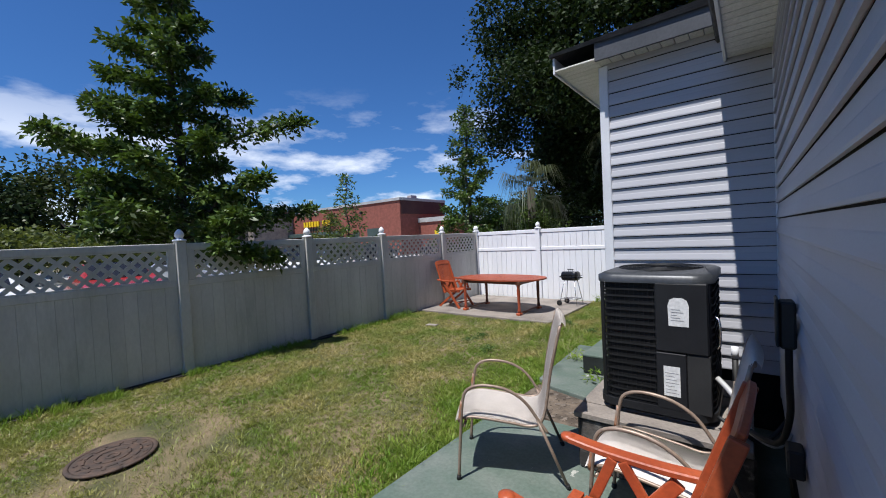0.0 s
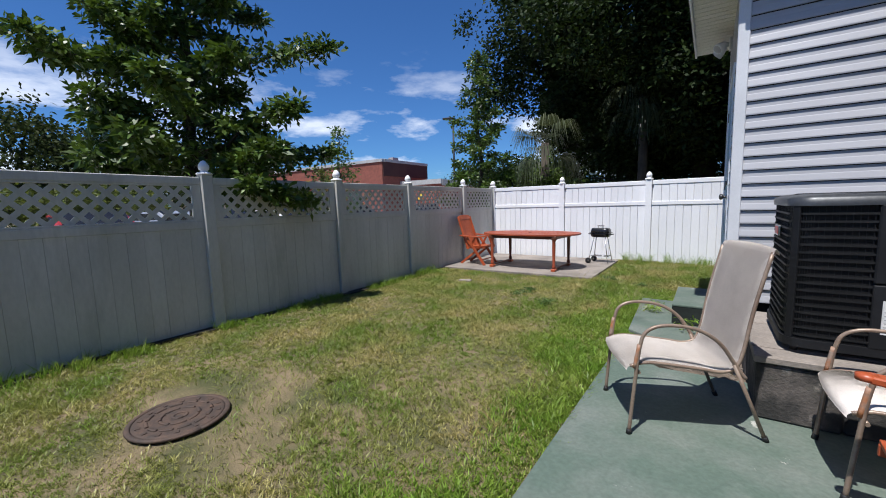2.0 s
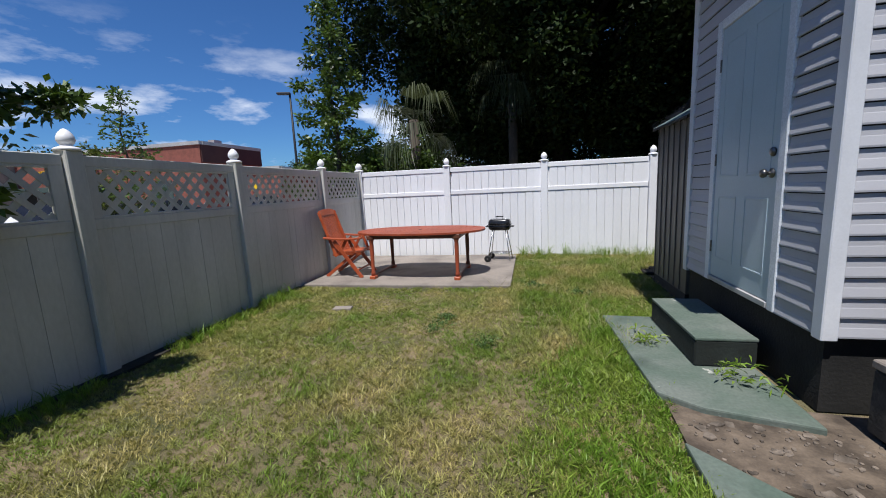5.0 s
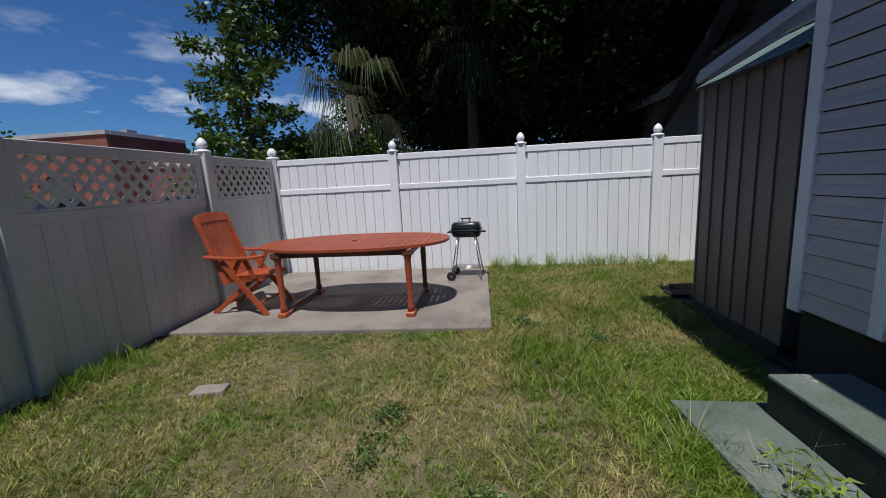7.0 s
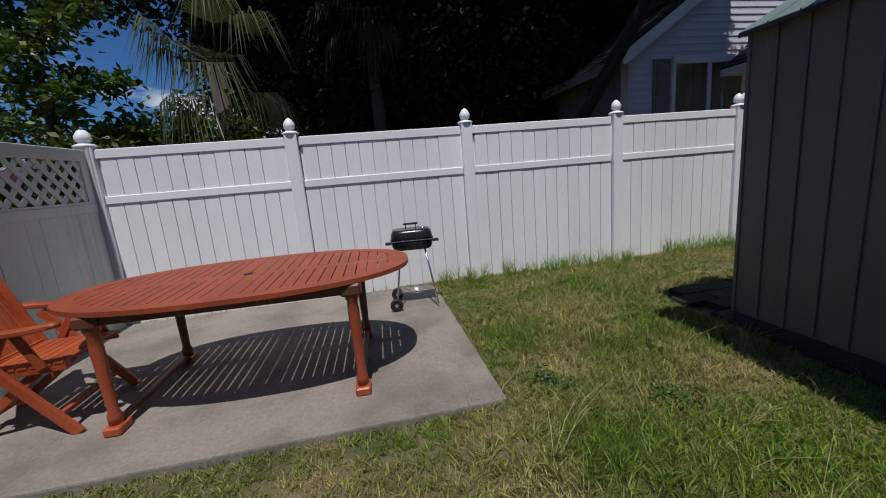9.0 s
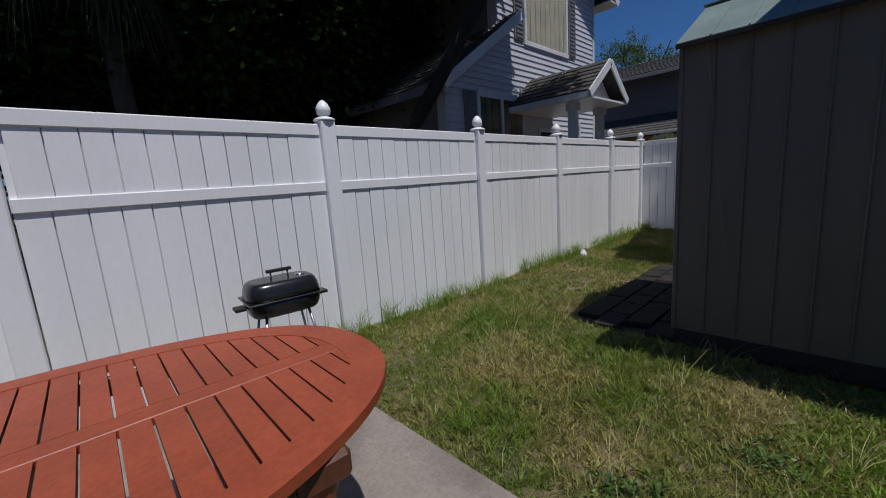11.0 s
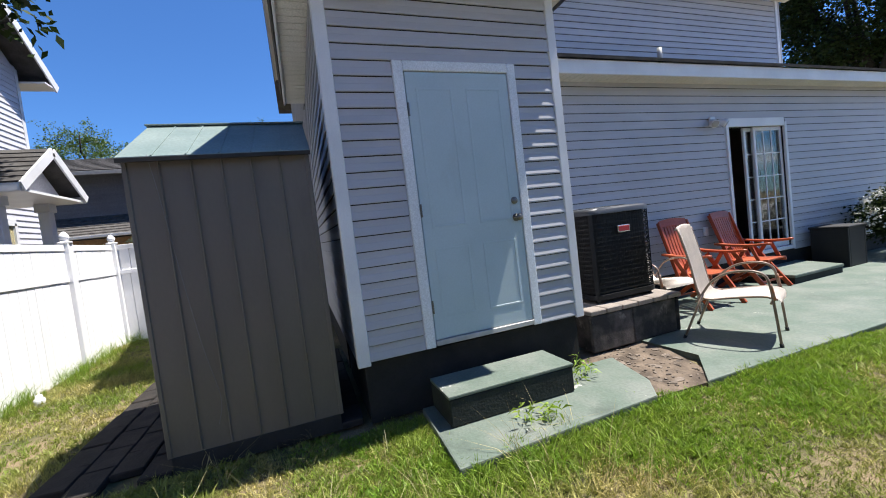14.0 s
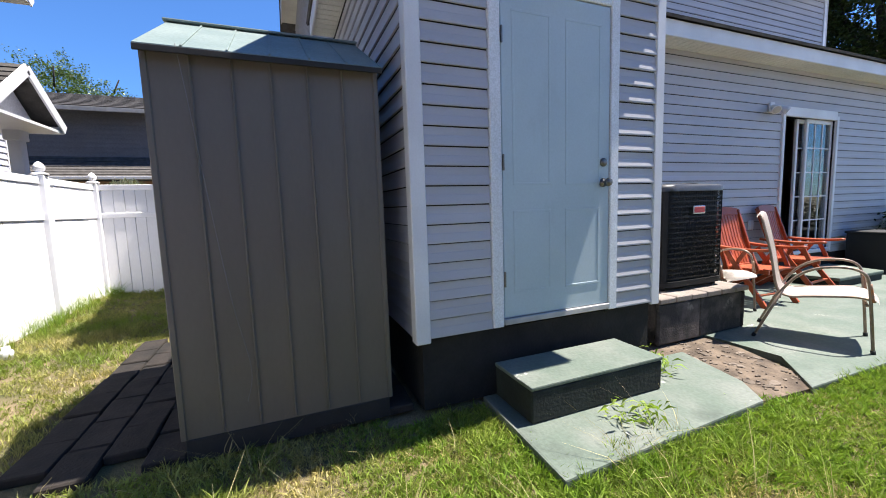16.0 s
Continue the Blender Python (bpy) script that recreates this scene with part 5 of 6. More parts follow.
bm = prism(bmesh.new(), [(-0.12, -0.06), (0.11, -0.07), (0.12, 0.05), (-0.1, 0.07)], -0.03, 0.035)
st = tagged(part("paving_stone", bevel(bm, 0.01, 2), M_CONCRETE), "small flat grey stone half sunk in the lawn", "stone")
st.matrix_basis = pose(-5.2, 6.25, -0.036, 0, 0, 15)


# ---- planter and bush ----
pl = thing("planter_box", "black square planter standing by the house wall", "planter", pose(-0.42, -1.45, 0.03))
for x0, x1, y0, y1 in ((-0.24, 0.24, -0.24, -0.20), (-0.24, 0.24, 0.20, 0.24), (-0.24, -0.20, -0.20, 0.20), (0.20, 0.24, -0.20, 0.20)):
    part("side", bbox(x0, x1, y0, y1, 0, 0.62, 0.006), M_PLASTIC, pl)
part("rim", bbox(-0.26, 0.26, -0.26, 0.26, 0.60, 0.64, 0.01), M_PLASTIC, pl)
part("soil", bbox(-0.2, 0.2, -0.2, 0.2, 0.5, 0.58, 0), M_DIRT, pl)


# ---- plants ----
def leaf_cloud(rng, centres, per, spread, length, width, droop=0.15, radial=0.75, up=0.25):
    """Pointed leaves that radiate from each centre: an (N*4, 3) array of diamonds."""
    c = np.repeat(np.asarray(centres, float), per, axis=0)
    n = len(c)
    d = rng.normal(size=(n, 3))
    d[:, 2] = d[:, 2] * 0.6 + up
    d /= np.linalg.norm(d, axis=1, keepdims=True)
    L = length * rng.uniform(0.6, 1.25, (n, 1))
    base = c + rng.normal(size=(n, 3)) * spread * (1 - radial) + d * spread * rng.uniform(0.1, 1, (n, 1)) * radial
    side = np.cross(d, rng.normal(size=(n, 3)))
    side /= np.linalg.norm(side, axis=1, keepdims=True)
    tip = base + d * L
    tip[:, 2] -= droop * L[:, 0]
    mid = base + d * L * 0.45
    w = width * rng.uniform(0.7, 1.2, (n, 1))
    return np.stack([base, mid - side * w, tip, mid + side * w], axis=1).reshape(-1, 3)


def limb_line(rng, a, b, sag, steps=6):
    a, b = np.array(a, float), np.array(b, float)
    out = []
    for i in range(steps + 1):
        t = i / steps
        p = a + (b - a) * t + rng.normal(size=3) * 0.03 * np.linalg.norm(b - a) * math.sin(math.pi * t)
        p[2] += sag * math.sin(math.pi * t)
        out.append(Vector(p))
    return out


def layered_tree(name, label, base, h, r_low, trunk_r, seed, leaf, material, limbs=46, per=9, dens=15, z_low=0.9, droop=0.0, tips=()):
    """A tree with one leader and tiers of limbs that get shorter towards the top."""
    rng = np.random.default_rng(seed)
    t = thing(name, label, "tree", pose(*base))
    wob = [Vector((0.06 * math.sin(2.1 * i + seed), 0.06 * math.cos(1.7 * i), h * i / 8)) for i in range(9)]
    part("trunk", tube(bmesh.new(), wob, trunk_r, 10, trunk_r * 0.18), M_BARK, t)
    centres = []
    ends = []
    for k in range(limbs):
        f = ((k + rng.uniform(0, 1)) / limbs) ** 1.15
        z = z_low + (h - z_low) * f
        a = k * 2.4 + rng.uniform(-0.4, 0.4)
        L = (r_low * (1 - f) ** 0.95 + 0.20) * rng.uniform(0.55, 1.15)
        ends.append(((0, 0, z), (L * math.cos(a), L * math.sin(a), z + L * rng.uniform(0.05, 0.35))))
    for tip in tips:
        ends.append(((0, 0, max(z_low, tip[2] - 0.5)), tip))
    for a, b in ends:
        line = limb_line(rng, a, b, droop)
        L = (line[-1] - line[0]).length
        part("limb", tube(bmesh.new(), line, max(0.008, trunk_r * 0.22 * L / r_low), 5, 0.004), M_BARK, t)
        for q in range(max(3, int(dens * L / r_low))):
            s = rng.uniform(0.22, 1.0) ** 0.8
            p = line[min(5, int(s * 6))].lerp(line[min(6, int(s * 6) + 1)], s * 6 % 1)
            side = rng.normal(size=3) * 0.15 * L * (1.15 - s)
            side[2] *= 0.38
            centres.append(np.array(p) + side)
        centres.append(np.array(line[-1]))
    quads("crown", leaf_cloud(rng, centres, per, leaf * 1.3, leaf, leaf * 0.24, up=0.2), 4, material, t)
    return t


layered_tree("shade_tree", "leafy green young tree standing behind the lattice fence", (-7.85, 2.95, 0), 6.9, 1.62, 0.11, 11, 0.115, M_LEAF, limbs=58, per=16, dens=54, z_low=1.6,
             tips=((1.8, 0.55, 2.75), (1.7, 0.2, 2.2), (1.62, 0.35, 1.62), (1.60, 0.75, 1.5), (-0.2, -1.65, 3.5), (1.3, 1.6, 3.9), (0.6, 2.1, 2.4)))
layered_tree("sapling", "slender pale green sapling with thin crown beside the parking lot", (-15.4, 12.4, 0), 4.9, 1.0, 0.06, 5, 0.16, M_LEAF, limbs=34, per=8, dens=7, z_low=1.3)
layered_tree("shrub_tree", "yellow-green feathery shrub beside the sapling", (-16.6, 12.3, 0), 3.2, 1.3, 0.06, 6, 0.15, M_LEAF2, limbs=34, per=11, dens=11, z_low=0.5)
layered_tree("slim_tree", "slim tree with sparse green crown behind the fence corner", (-7.55, 11.2, 0), 6.0, 1.3, 0.08, 7, 0.13, M_LEAF, limbs=54, per=13, dens=24, z_low=0.8)


def spreading_tree(name, label, base, h, rx, ry, z_low, trunk_r, seed, clumps, per, leaf, material, limbs=12, lean=(0, 0), fork_at=0.32):
    """A broad tree: forked trunk, arching limbs and an uneven crown of leafy clumps."""
    rng = np.random.default_rng(seed)
    t = thing(name, label, "tree", pose(*base))
    fork = Vector((lean[0], lean[1], h * fork_at))
    part("trunk", tube(bmesh.new(), [Vector((0, 0, 0)), fork * 0.5 + Vector((0.1, 0, 0)), fork], trunk_r, 12, trunk_r * 0.7), M_BARKD, t)
    heads = []
    for k in range(limbs):
        a = k * 2.4 + rng.uniform(-0.3, 0.3)
        q = rng.uniform(0.45, 0.95)
        e = (fork.x + rx * q * math.cos(a), fork.y + ry * q * math.sin(a), z_low + (h - z_low) * rng.uniform(0.25, 0.9))
        line = limb_line(rng, fork, e, h * 0.05)
        part("limb", tube(bmesh.new(), line, trunk_r * 0.42, 7, 0.03), M_BARKD, t)
        heads += [np.array(p) for p in line[3:]]
    hs = np.array(heads)
    cs = []
    while len(cs) < clumps:
        v = rng.normal(size=3)
        v /= np.linalg.norm(v)
        rad = rng.uniform(0.5, 1.0) ** 0.6 * (0.88 + 0.42 * noise.noise(Vector(v * 2.3 + seed)) + 0.22 * noise.noise(Vector(v * 6.0 - seed)))
        p = np.array((fork.x + v[0] * rx * rad, fork.y + v[1] * ry * rad, (z_low + h) / 2 + v[2] * (h - z_low) / 2 * rad))
        lump = noise.noise(Vector(p * 0.45 + seed)) + 0.4 * noise.noise(Vector(p * 1.3 + seed))
        if lump > -0.10:
            cs.append(p)
    quads("crown", leaf_cloud(rng, cs, per, leaf * 2.1, leaf, leaf * 0.30, up=0.1, radial=0.6), 4, material, t)
    return t


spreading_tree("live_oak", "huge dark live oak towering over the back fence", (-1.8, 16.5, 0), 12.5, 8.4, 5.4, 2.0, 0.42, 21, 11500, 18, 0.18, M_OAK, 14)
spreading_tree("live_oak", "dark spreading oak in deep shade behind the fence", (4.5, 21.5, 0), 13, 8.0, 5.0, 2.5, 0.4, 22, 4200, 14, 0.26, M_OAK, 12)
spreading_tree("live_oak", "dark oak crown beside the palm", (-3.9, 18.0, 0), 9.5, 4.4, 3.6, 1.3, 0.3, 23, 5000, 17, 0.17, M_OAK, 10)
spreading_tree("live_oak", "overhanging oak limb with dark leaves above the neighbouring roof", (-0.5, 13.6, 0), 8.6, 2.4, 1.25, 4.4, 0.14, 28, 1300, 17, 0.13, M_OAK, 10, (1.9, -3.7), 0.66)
spreading_tree("hedge_bush", "dense green undergrowth behind the white fence", (-6.6, 12.6, 0), 2.7, 2.0, 1.0, 0.2, 0.06, 24, 520, 13, 0.13, M_LEAF, 8)
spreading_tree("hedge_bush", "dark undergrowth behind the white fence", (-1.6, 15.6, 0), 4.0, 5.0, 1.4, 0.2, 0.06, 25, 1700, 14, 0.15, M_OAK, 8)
spreading_tree("garden_bush", "round white-flowering bush beside the planter", (-0.72, -2.75, 0), 1.2, 0.62, 0.75, 0.15, 0.04, 26, 330, 12, 0.07, M_OAK, 8)
rng = np.random.default_rng(27)
v = rng.normal(size=(420, 3))
v /= np.linalg.norm(v, axis=1, keepdims=True)
v = np.concatenate([v[v[:, 2] > -0.2]])
fl_ = thing("bush_blossoms", "small white blossoms covering the garden bush", "flowers", kind="stuff")
quads("blossom", leaf_cloud(rng, v * np.array((0.62, 0.7, 0.5)) + np.array((-0.72, -2.75, 0.68)), 5, 0.04, 0.05, 0.02), 4, M_FLOWER, fl_)
for k, (x, y, h, rx, mt) in enumerate(((-52, 8, 11.5, 7, M_FAR), (-58, 20, 11, 8, M_FAR), (-46, -2, 10, 6, M_FAR), (-48, 2, 9.5, 6, M_OAK), (-56, 14, 10.5, 7, M_OAK), (-60, 36, 8, 8, M_FAR), (-36, 3.5, 3.4, 4.5, M_LEAF2), (-34, 9, 3.2, 4.0, M_LEAF2), (-40, 70, 9, 9, M_FAR), (-62, 62, 10, 10, M_FAR), (-20, 75, 9, 10, M_FAR), (-44, -14, 9, 8, M_FAR), (-20, 46, 7, 6, M_OAK), (30, -6, 9, 5, M_OAK), (-30, -1.5, 3.0, 4.0, M_LEAF2))):
    spreading_tree("distant_tree", "rounded tree in the far treeline", (x, y, 0), h, rx, rx * 0.8, 0.6, 0.3, 40 + k, 620, 12, 0.45 if h > 5 else 0.3, mt, 8)
for x, y, h, rx in ((21, 16.3, 9.0, 2.6), (21, 13.2, 8.0, 1.8), (20, 7.2, 8.9, 1.8)):
    spreading_tree("distant_tree", "green rounded tree rising beyond the grey house", (x, y, 0), h, rx, rx, 4.0, 0.2, int(60 + y), 1200, 16, 0.10, M_LEAF, 8)
spreading_tree("side_tree", "dark leafy tree rising beyond the house roof", (3.4, -12.5, 0), 11.5, 3.0, 3.0, 3.6, 0.3, 61, 3200, 15, 0.15, M_OAK, 9)


def palm(m, h, seed, fronds, label):
    rng = np.random.default_rng(seed)
    p = thing("cabbage_palm", label, "palm", m)
    part("trunk", tube(bmesh.new(), [Vector((0, 0, 0)), Vector((0.08, 0, h * 0.5)), Vector((0.05, 0.03, h))], 0.16, 10, 0.12), M_BARK, p)
    for k in range(fronds):
        a = k * 2.4
        el = rng.uniform(-0.9, 0.75)
        d = Vector((math.cos(a) * math.cos(el), math.sin(a) * math.cos(el), math.sin(el)))
        hub = Vector((0.05, 0.03, h)) + d * rng.uniform(0.5, 0.8)
        part("stalk", tube(bmesh.new(), [Vector((0.05, 0.03, h)), hub], 0.012, 5, 0.006), M_PALM, p)
        side = d.cross(Vector((0, 0, 1))).normalized()
        upv = side.cross(d)
        vs = []
        for i in range(26):
            f = (i / 25 - 0.5) * 2.5
            q = (d * math.cos(f) + side * math.sin(f)).normalized()
            L = rng.uniform(0.65, 0.95)
            w = side * math.cos(f) * 0.014 - d * math.sin(f) * 0.014
            m1 = hub + q * L * 0.55 + upv * 0.03
            e = hub + q * L * 0.9 - Vector((0, 0, rng.uniform(0.55, 1.05) * L))
            vs += [hub, m1 - w, e, m1 + w]
        quads("frond", np.array([tuple(x) for x in vs]), 4, M_PALM, p)
    return p


palm(pose(-5.9, 12.3, 0), 3.2, 3, 13, "cabbage palm with drooping pale fan fronds behind the fence")
palm(pose(-3.4, 14.2, 0), 4.6, 4, 20, "taller cabbage palm in the shade of the oak")
palm(pose(9.8, 11.4, 0), 1.6, 5, 14, "small palm beside the neighbouring house")


# ---- neighbouring house ----
def neighbour():
    h = thing("house", "two-storey neighbouring house in pale lavender siding with porch", "house", pose(-0.38, -0.38, -0.06))
    Y = 12.5
    wall = part("wall", box(bmesh.new(), 1.5, 7.65, Y, Y + 0.2, 0, 3.1), M_NSIDING, h)
    part("upper_wall", box(bmesh.new(), 3.15, 7.65, Y, Y + 0.2, 3.1, 6.1), M_NSIDING, h)
    box_ = bmesh.new()
    v = [box_.verts.new(p) for p in ((1.5, Y, 3.1), (3.15, Y, 3.1), (3.15, Y, 4.45), (1.5, Y + 0.2, 3.1), (3.15, Y + 0.2, 3.1), (3.15, Y + 0.2, 4.45))]
    for f in ((0, 1, 2), (5, 4, 3), (0, 3, 4, 1), (1, 4, 5, 2), (2, 5, 3, 0)):
        box_.faces.new([v[i] for i in f])
    part("wall", box_, M_NSIDING, h)
    # Dark grey siding stands in for the tree shade on this wall.
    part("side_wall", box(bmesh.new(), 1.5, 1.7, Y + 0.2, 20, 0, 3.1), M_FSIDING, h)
    part("side_wall", box(bmesh.new(), 7.45, 7.65, Y + 0.2, 20, 0, 6.1), M_NSIDING, h)
    # Upper side wall takes the same dark siding, again for shade.
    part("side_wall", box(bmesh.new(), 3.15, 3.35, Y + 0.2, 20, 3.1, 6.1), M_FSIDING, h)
    openings = [(-4.02, -2.42, 1.35, 3.02), (-6.10, -4.18, 4.30, 5.95), (-5.55, -4.65, 0.2, 2.45), (-6.75, -6.25, 1.4, 2.6)]
    siding(wall, (0, Y, 0), (0, -1, 0), lambda z: (-7.65, -1.5) if z < 3.1 else (-7.65, -max(1.5, min(3.15, 1.5 + (z - 3.1) * 1.22))), 0.3, 6.1, openings, 0.125, BOARD_N)
    part("corner_board", bbox(7.58, 7.68, Y - 0.03, Y + 0.08, 0, 6.1, 0.006), M_TRIM, h)
    for x0, x1, z0, z1, cols in ((2.42, 4.02, 1.35, 3.02, 2), (4.18, 6.10, 4.30, 5.95, 1), (6.25, 6.75, 1.4, 2.6, 1)):
        w = new("window")
        w.parent = h
        for a, b, c, d in ((x0 - 0.02, x0 + 0.06, z0, z1), (x1 - 0.06, x1 + 0.02, z0, z1), (x0, x1, z1 - 0.06, z1 + 0.08), (x0 - 0.05, x1 + 0.05, z0 - 0.08, z0 + 0.02)):
            part("frame", bbox(a, b, Y - 0.05, Y + 0.02, c, d, 0.004), M_TRIM, w)
        for i in range(1, cols):
            x = x0 + (x1 - x0) * i / cols
            part("mullion", bbox(x - 0.04, x + 0.04, Y - 0.045, Y + 0.02, z0, z1, 0.004), M_TRIM, w)
        g = part("pane", bbox(x0 + 0.05, x1 - 0.05, Y - 0.026, Y - 0.022, z0, z1 - 0.05, 0), M_GLASS, w)
        g.visible_shadow = False
        bm = bmesh.new()
        nf = int((x1 - x0) / 0.11)
        for i in range(nf):
            a = x0 + 0.05 + (x1 - x0 - 0.1) * i / nf
            box(bm, a, a + (x1 - x0 - 0.1) / nf * 0.96, Y - 0.018 + 0.008 * (i % 2), Y - 0.004, z0 + 0.03, z1 - 0.06)
        part("curtain", bm, M_CURTAIN, w, "pleated beige curtain")
        if x1 - x0 > 1:
            for s, xx in ((-1, x0 - 0.42), (1, x1 + 0.06)):
                if x0 < 3 and s > 0:
                    continue
                sh = part("shutter", bbox(xx, xx + 0.36, Y - 0.05, Y - 0.02, z0 - 0.03, z1 + 0.03, 0.004), M_FSIDING, w, "dark louvred shutter")
                for q in range(18):
                    z = z0 + (z1 - z0) * (q + 0.5) / 18
                    part("slat", bbox(xx + 0.05, xx + 0.31, Y - 0.062, Y - 0.05, z - 0.03, z + 0.025, 0), M_FSIDING, sh)
    dr = part("door", bbox(4.70, 5.50, Y - 0.03, Y + 0.02, 0.25, 2.35, 0.006), M_DARK, h)
    for a, b, c, d in ((4.62, 4.70, 0.2, 2.43), (5.50, 5.58, 0.2, 2.43), (4.70, 5.50, 2.35, 2.43)):
        part("door_frame", bbox(a, b, Y - 0.05, Y + 0.02, c, d, 0.004), M_TRIM, dr)
    # porch
    for x in (3.85, 5.08):
        post = part("porch_post", bbox(x - 0.08, x + 0.08, 11.10, 11.26, 0.1, 2.75, 0.01), M_TRIM, h)
        part("capital", bbox(x - 0.11, x + 0.11, 11.07, 11.29, 2.55, 2.75, 0.01), M_TRIM, post)
    part("porch_floor", bbox(3.6, 5.3, 10.9, Y, 0, 0.14, 0.01), M_CONCRETE, h)
    xa, xm, xb, zl, zt = 3.55, 4.42, 5.25, 2.86, 3.50
    for s, xe in ((-1, xa - 0.05), (1, xb + 0.05)):
        shingled(h, (xe, 10.66, zl - 0.04), (xe, Y, zl - 0.04), (xm, Y, zt), (xm, 10.66, zt), 0.03, 7)
        part("rake_board", bar((xe, 10.66, zl - 0.10), (xm, 10.66, zt - 0.05), 0.03, 0.15, (0, 1, 0), 0.004), M_TRIM, h)
        part("eave_board", bar((xe, 10.68, zl - 0.10), (xe, Y, zl - 0.10), 0.03, 0.12, (1, 0, 0), 0.004), M_TRIM, h)
    bm = bmesh.new()
    v = [bm.verts.new(p) for p in ((xa + 0.1, 10.95, zl - 0.1), (xb - 0.1, 10.95, zl - 0.1), (xm, 10.95, zt - 0.1), (xa + 0.1, 11.02, zl - 0.1), (xb - 0.1, 11.02, zl - 0.1), (xm, 11.02, zt - 0.1))]
    for f in ((0, 1, 2), (5, 4, 3), (0, 3, 4, 1), (1, 4, 5, 2), (2, 5, 3, 0)):
        bm.faces.new([v[i] for i in f])
    part("gable", bm, M_NSIDING, h)
    part("porch_soffit", bbox(xa, xb, 10.68, Y - 0.02, zl - 0.16, zl - 0.12, 0), M_TRIM, h)
    # roofs
    shingled(h, (1.1, 12.1, 3.02), (1.1, 20, 3.02), (3.6, 20, 4.70), (3.6, 12.1, 4.70), 0.04, 16)
    part("rake_board", bar((1.1, 12.1, 2.96), (3.6, 12.1, 4.64), 0.03, 0.18, (0, 1, 0), 0.004), M_TRIM, h)
    # Eave board coloured dark for the shade it lies in.
    part("eave_board", bar((1.08, 12.1, 2.95), (1.08, 20, 2.95), 0.03, 0.16, (1, 0, 0), 0.004), M_FSIDING, h)
    shingled(h, (2.7, 12.0, 5.9), (2.7, 20, 5.9), (5.4, 20, 7.9), (5.4, 12.0, 7.9), 0.05, 14)
    shingled(h, (8.15, 20, 5.9), (8.15, 12.0, 5.9), (5.4, 12.0, 7.9), (5.4, 20, 7.9), 0.05, 14)
    for a, b in (((2.7, 12.0, 5.83), (5.4, 12.0, 7.83)), ((8.15, 12.0, 5.83), (5.4, 12.0, 7.83))):
        part("rake_board", bar(a, b, 0.03, 0.2, (0, 1, 0), 0.004), M_TRIM, h)
    part("eave_soffit", bbox(7.66, 8.15, 12.0, 20, 5.80, 5.84, 0), M_TRIM, h)
    bm = bmesh.new()
    v = [bm.verts.new(p) for p in ((3.15, Y, 6.1), (7.65, Y, 6.1), (5.4, Y, 7.75), (3.15, Y + 0.2, 6.1), (7.65, Y + 0.2, 6.1), (5.4, Y + 0.2, 7.75))]
    for f in ((0, 1, 2), (5, 4, 3), (0, 3, 4, 1), (1, 4, 5, 2), (2, 5, 3, 0)):
        bm.faces.new([v[i] for i in f])
    part("gable_wall", bm, M_NSIDING, h)
    return h


neighbour()

far = thing("house", "dark grey two-storey house beyond the side fence", "house")
fw = part("wall", box(bmesh.new(), 14.0, 14.3, 2.0, 16.0, 0, 5.0), M_FSIDING, far)
part("brick_base", box(bmesh.new(), 13.94, 14.0, 2.0, 16.0, 0, 2.55), M_TAN, far, "tan brick ground floor")
siding(fw, (14.0, 0, 0), (-1, 0, 0), lambda z: (2.0, 16.0), 3.4, 5.0, (), 0.16, BOARD_F)
shingled(far, (13.1, 1.6, 2.6), (13.1, 16.4, 2.6), (14.0, 16.4, 3.4), (14.0, 1.6, 3.4), 0.04, 8)
part("gutter", bar((13.08, 1.6, 2.6), (13.08, 16.4, 2.6), 0.1, 0.1, (1, 0, 0), 0.01), M_TRIM, far)
shingled(far, (13.5, 1.6, 5.0), (13.5, 16.4, 5.0), (16.5, 16.4, 6.1), (16.5, 1.6, 6.1), 0.05, 10)
part("fascia", bar((13.48, 1.6, 4.93), (13.48, 16.4, 4.93), 0.05, 0.14, (1, 0, 0), 0.01), M_COPING, far)
part("vent_pipe", tube(bmesh.new(), [(13.5, 9.7, 2.9), (13.5, 9.7, 3.25)], 0.05, 8), M_TRIM, far)

# ---- beyond the parking lot ----
din = thing("diner_building", "low red brick diner with flat roof and yellow sign", "building", pose(-2.5, 1.6, 0))
part("wall", box(bmesh.new(), -50, -28, 30, 38, 0, 5.3), M_BRICK, din)
part("parapet", box(bmesh.new(), -50, -27.98, 30.02, 38.02, 5.3, 6.15), M_BRICK, din)
part("dark_parapet_side", box(bmesh.new(), -27.98, -27.9, 30.1, 38, 4.6, 6.1), M_DARKBAND, din)
part("coping", box(box(bmesh.new(), -50.1, -27.9, 29.9, 30.3, 6.1, 6.4), -28.2, -27.85, 30.3, 38, 6.1, 6.4), M_COPING, din)
part("rear_wing", box(bmesh.new(), -27.98, -22.5, 33, 40, 0, 4.0), M_BRICK, din)
part("wing_coping", box(box(bmesh.new(), -27.98, -22.4, 32.85, 33.1, 3.6, 4.1), -22.6, -22.35, 33.1, 40, 3.4, 4.05), M_COPING, din)
part("awning", bar((-49.5, 29.6, 2.95), (-38, 29.6, 2.95), 1.0, 0.5, (0, 1, 0), 0.05), M_TEAL, din, "grey-green awning")
for i in range(6):
    x = -49 + i * 1.85
    w = part("window", box(bmesh.new(), x, x + 1.6, 29.95, 30.0, 0.9, 2.6), M_DARK, din)
    part("frame", box(bmesh.new(), x - 0.06, x, 29.9, 30.0, 0.8, 2.7), M_COPING, w)
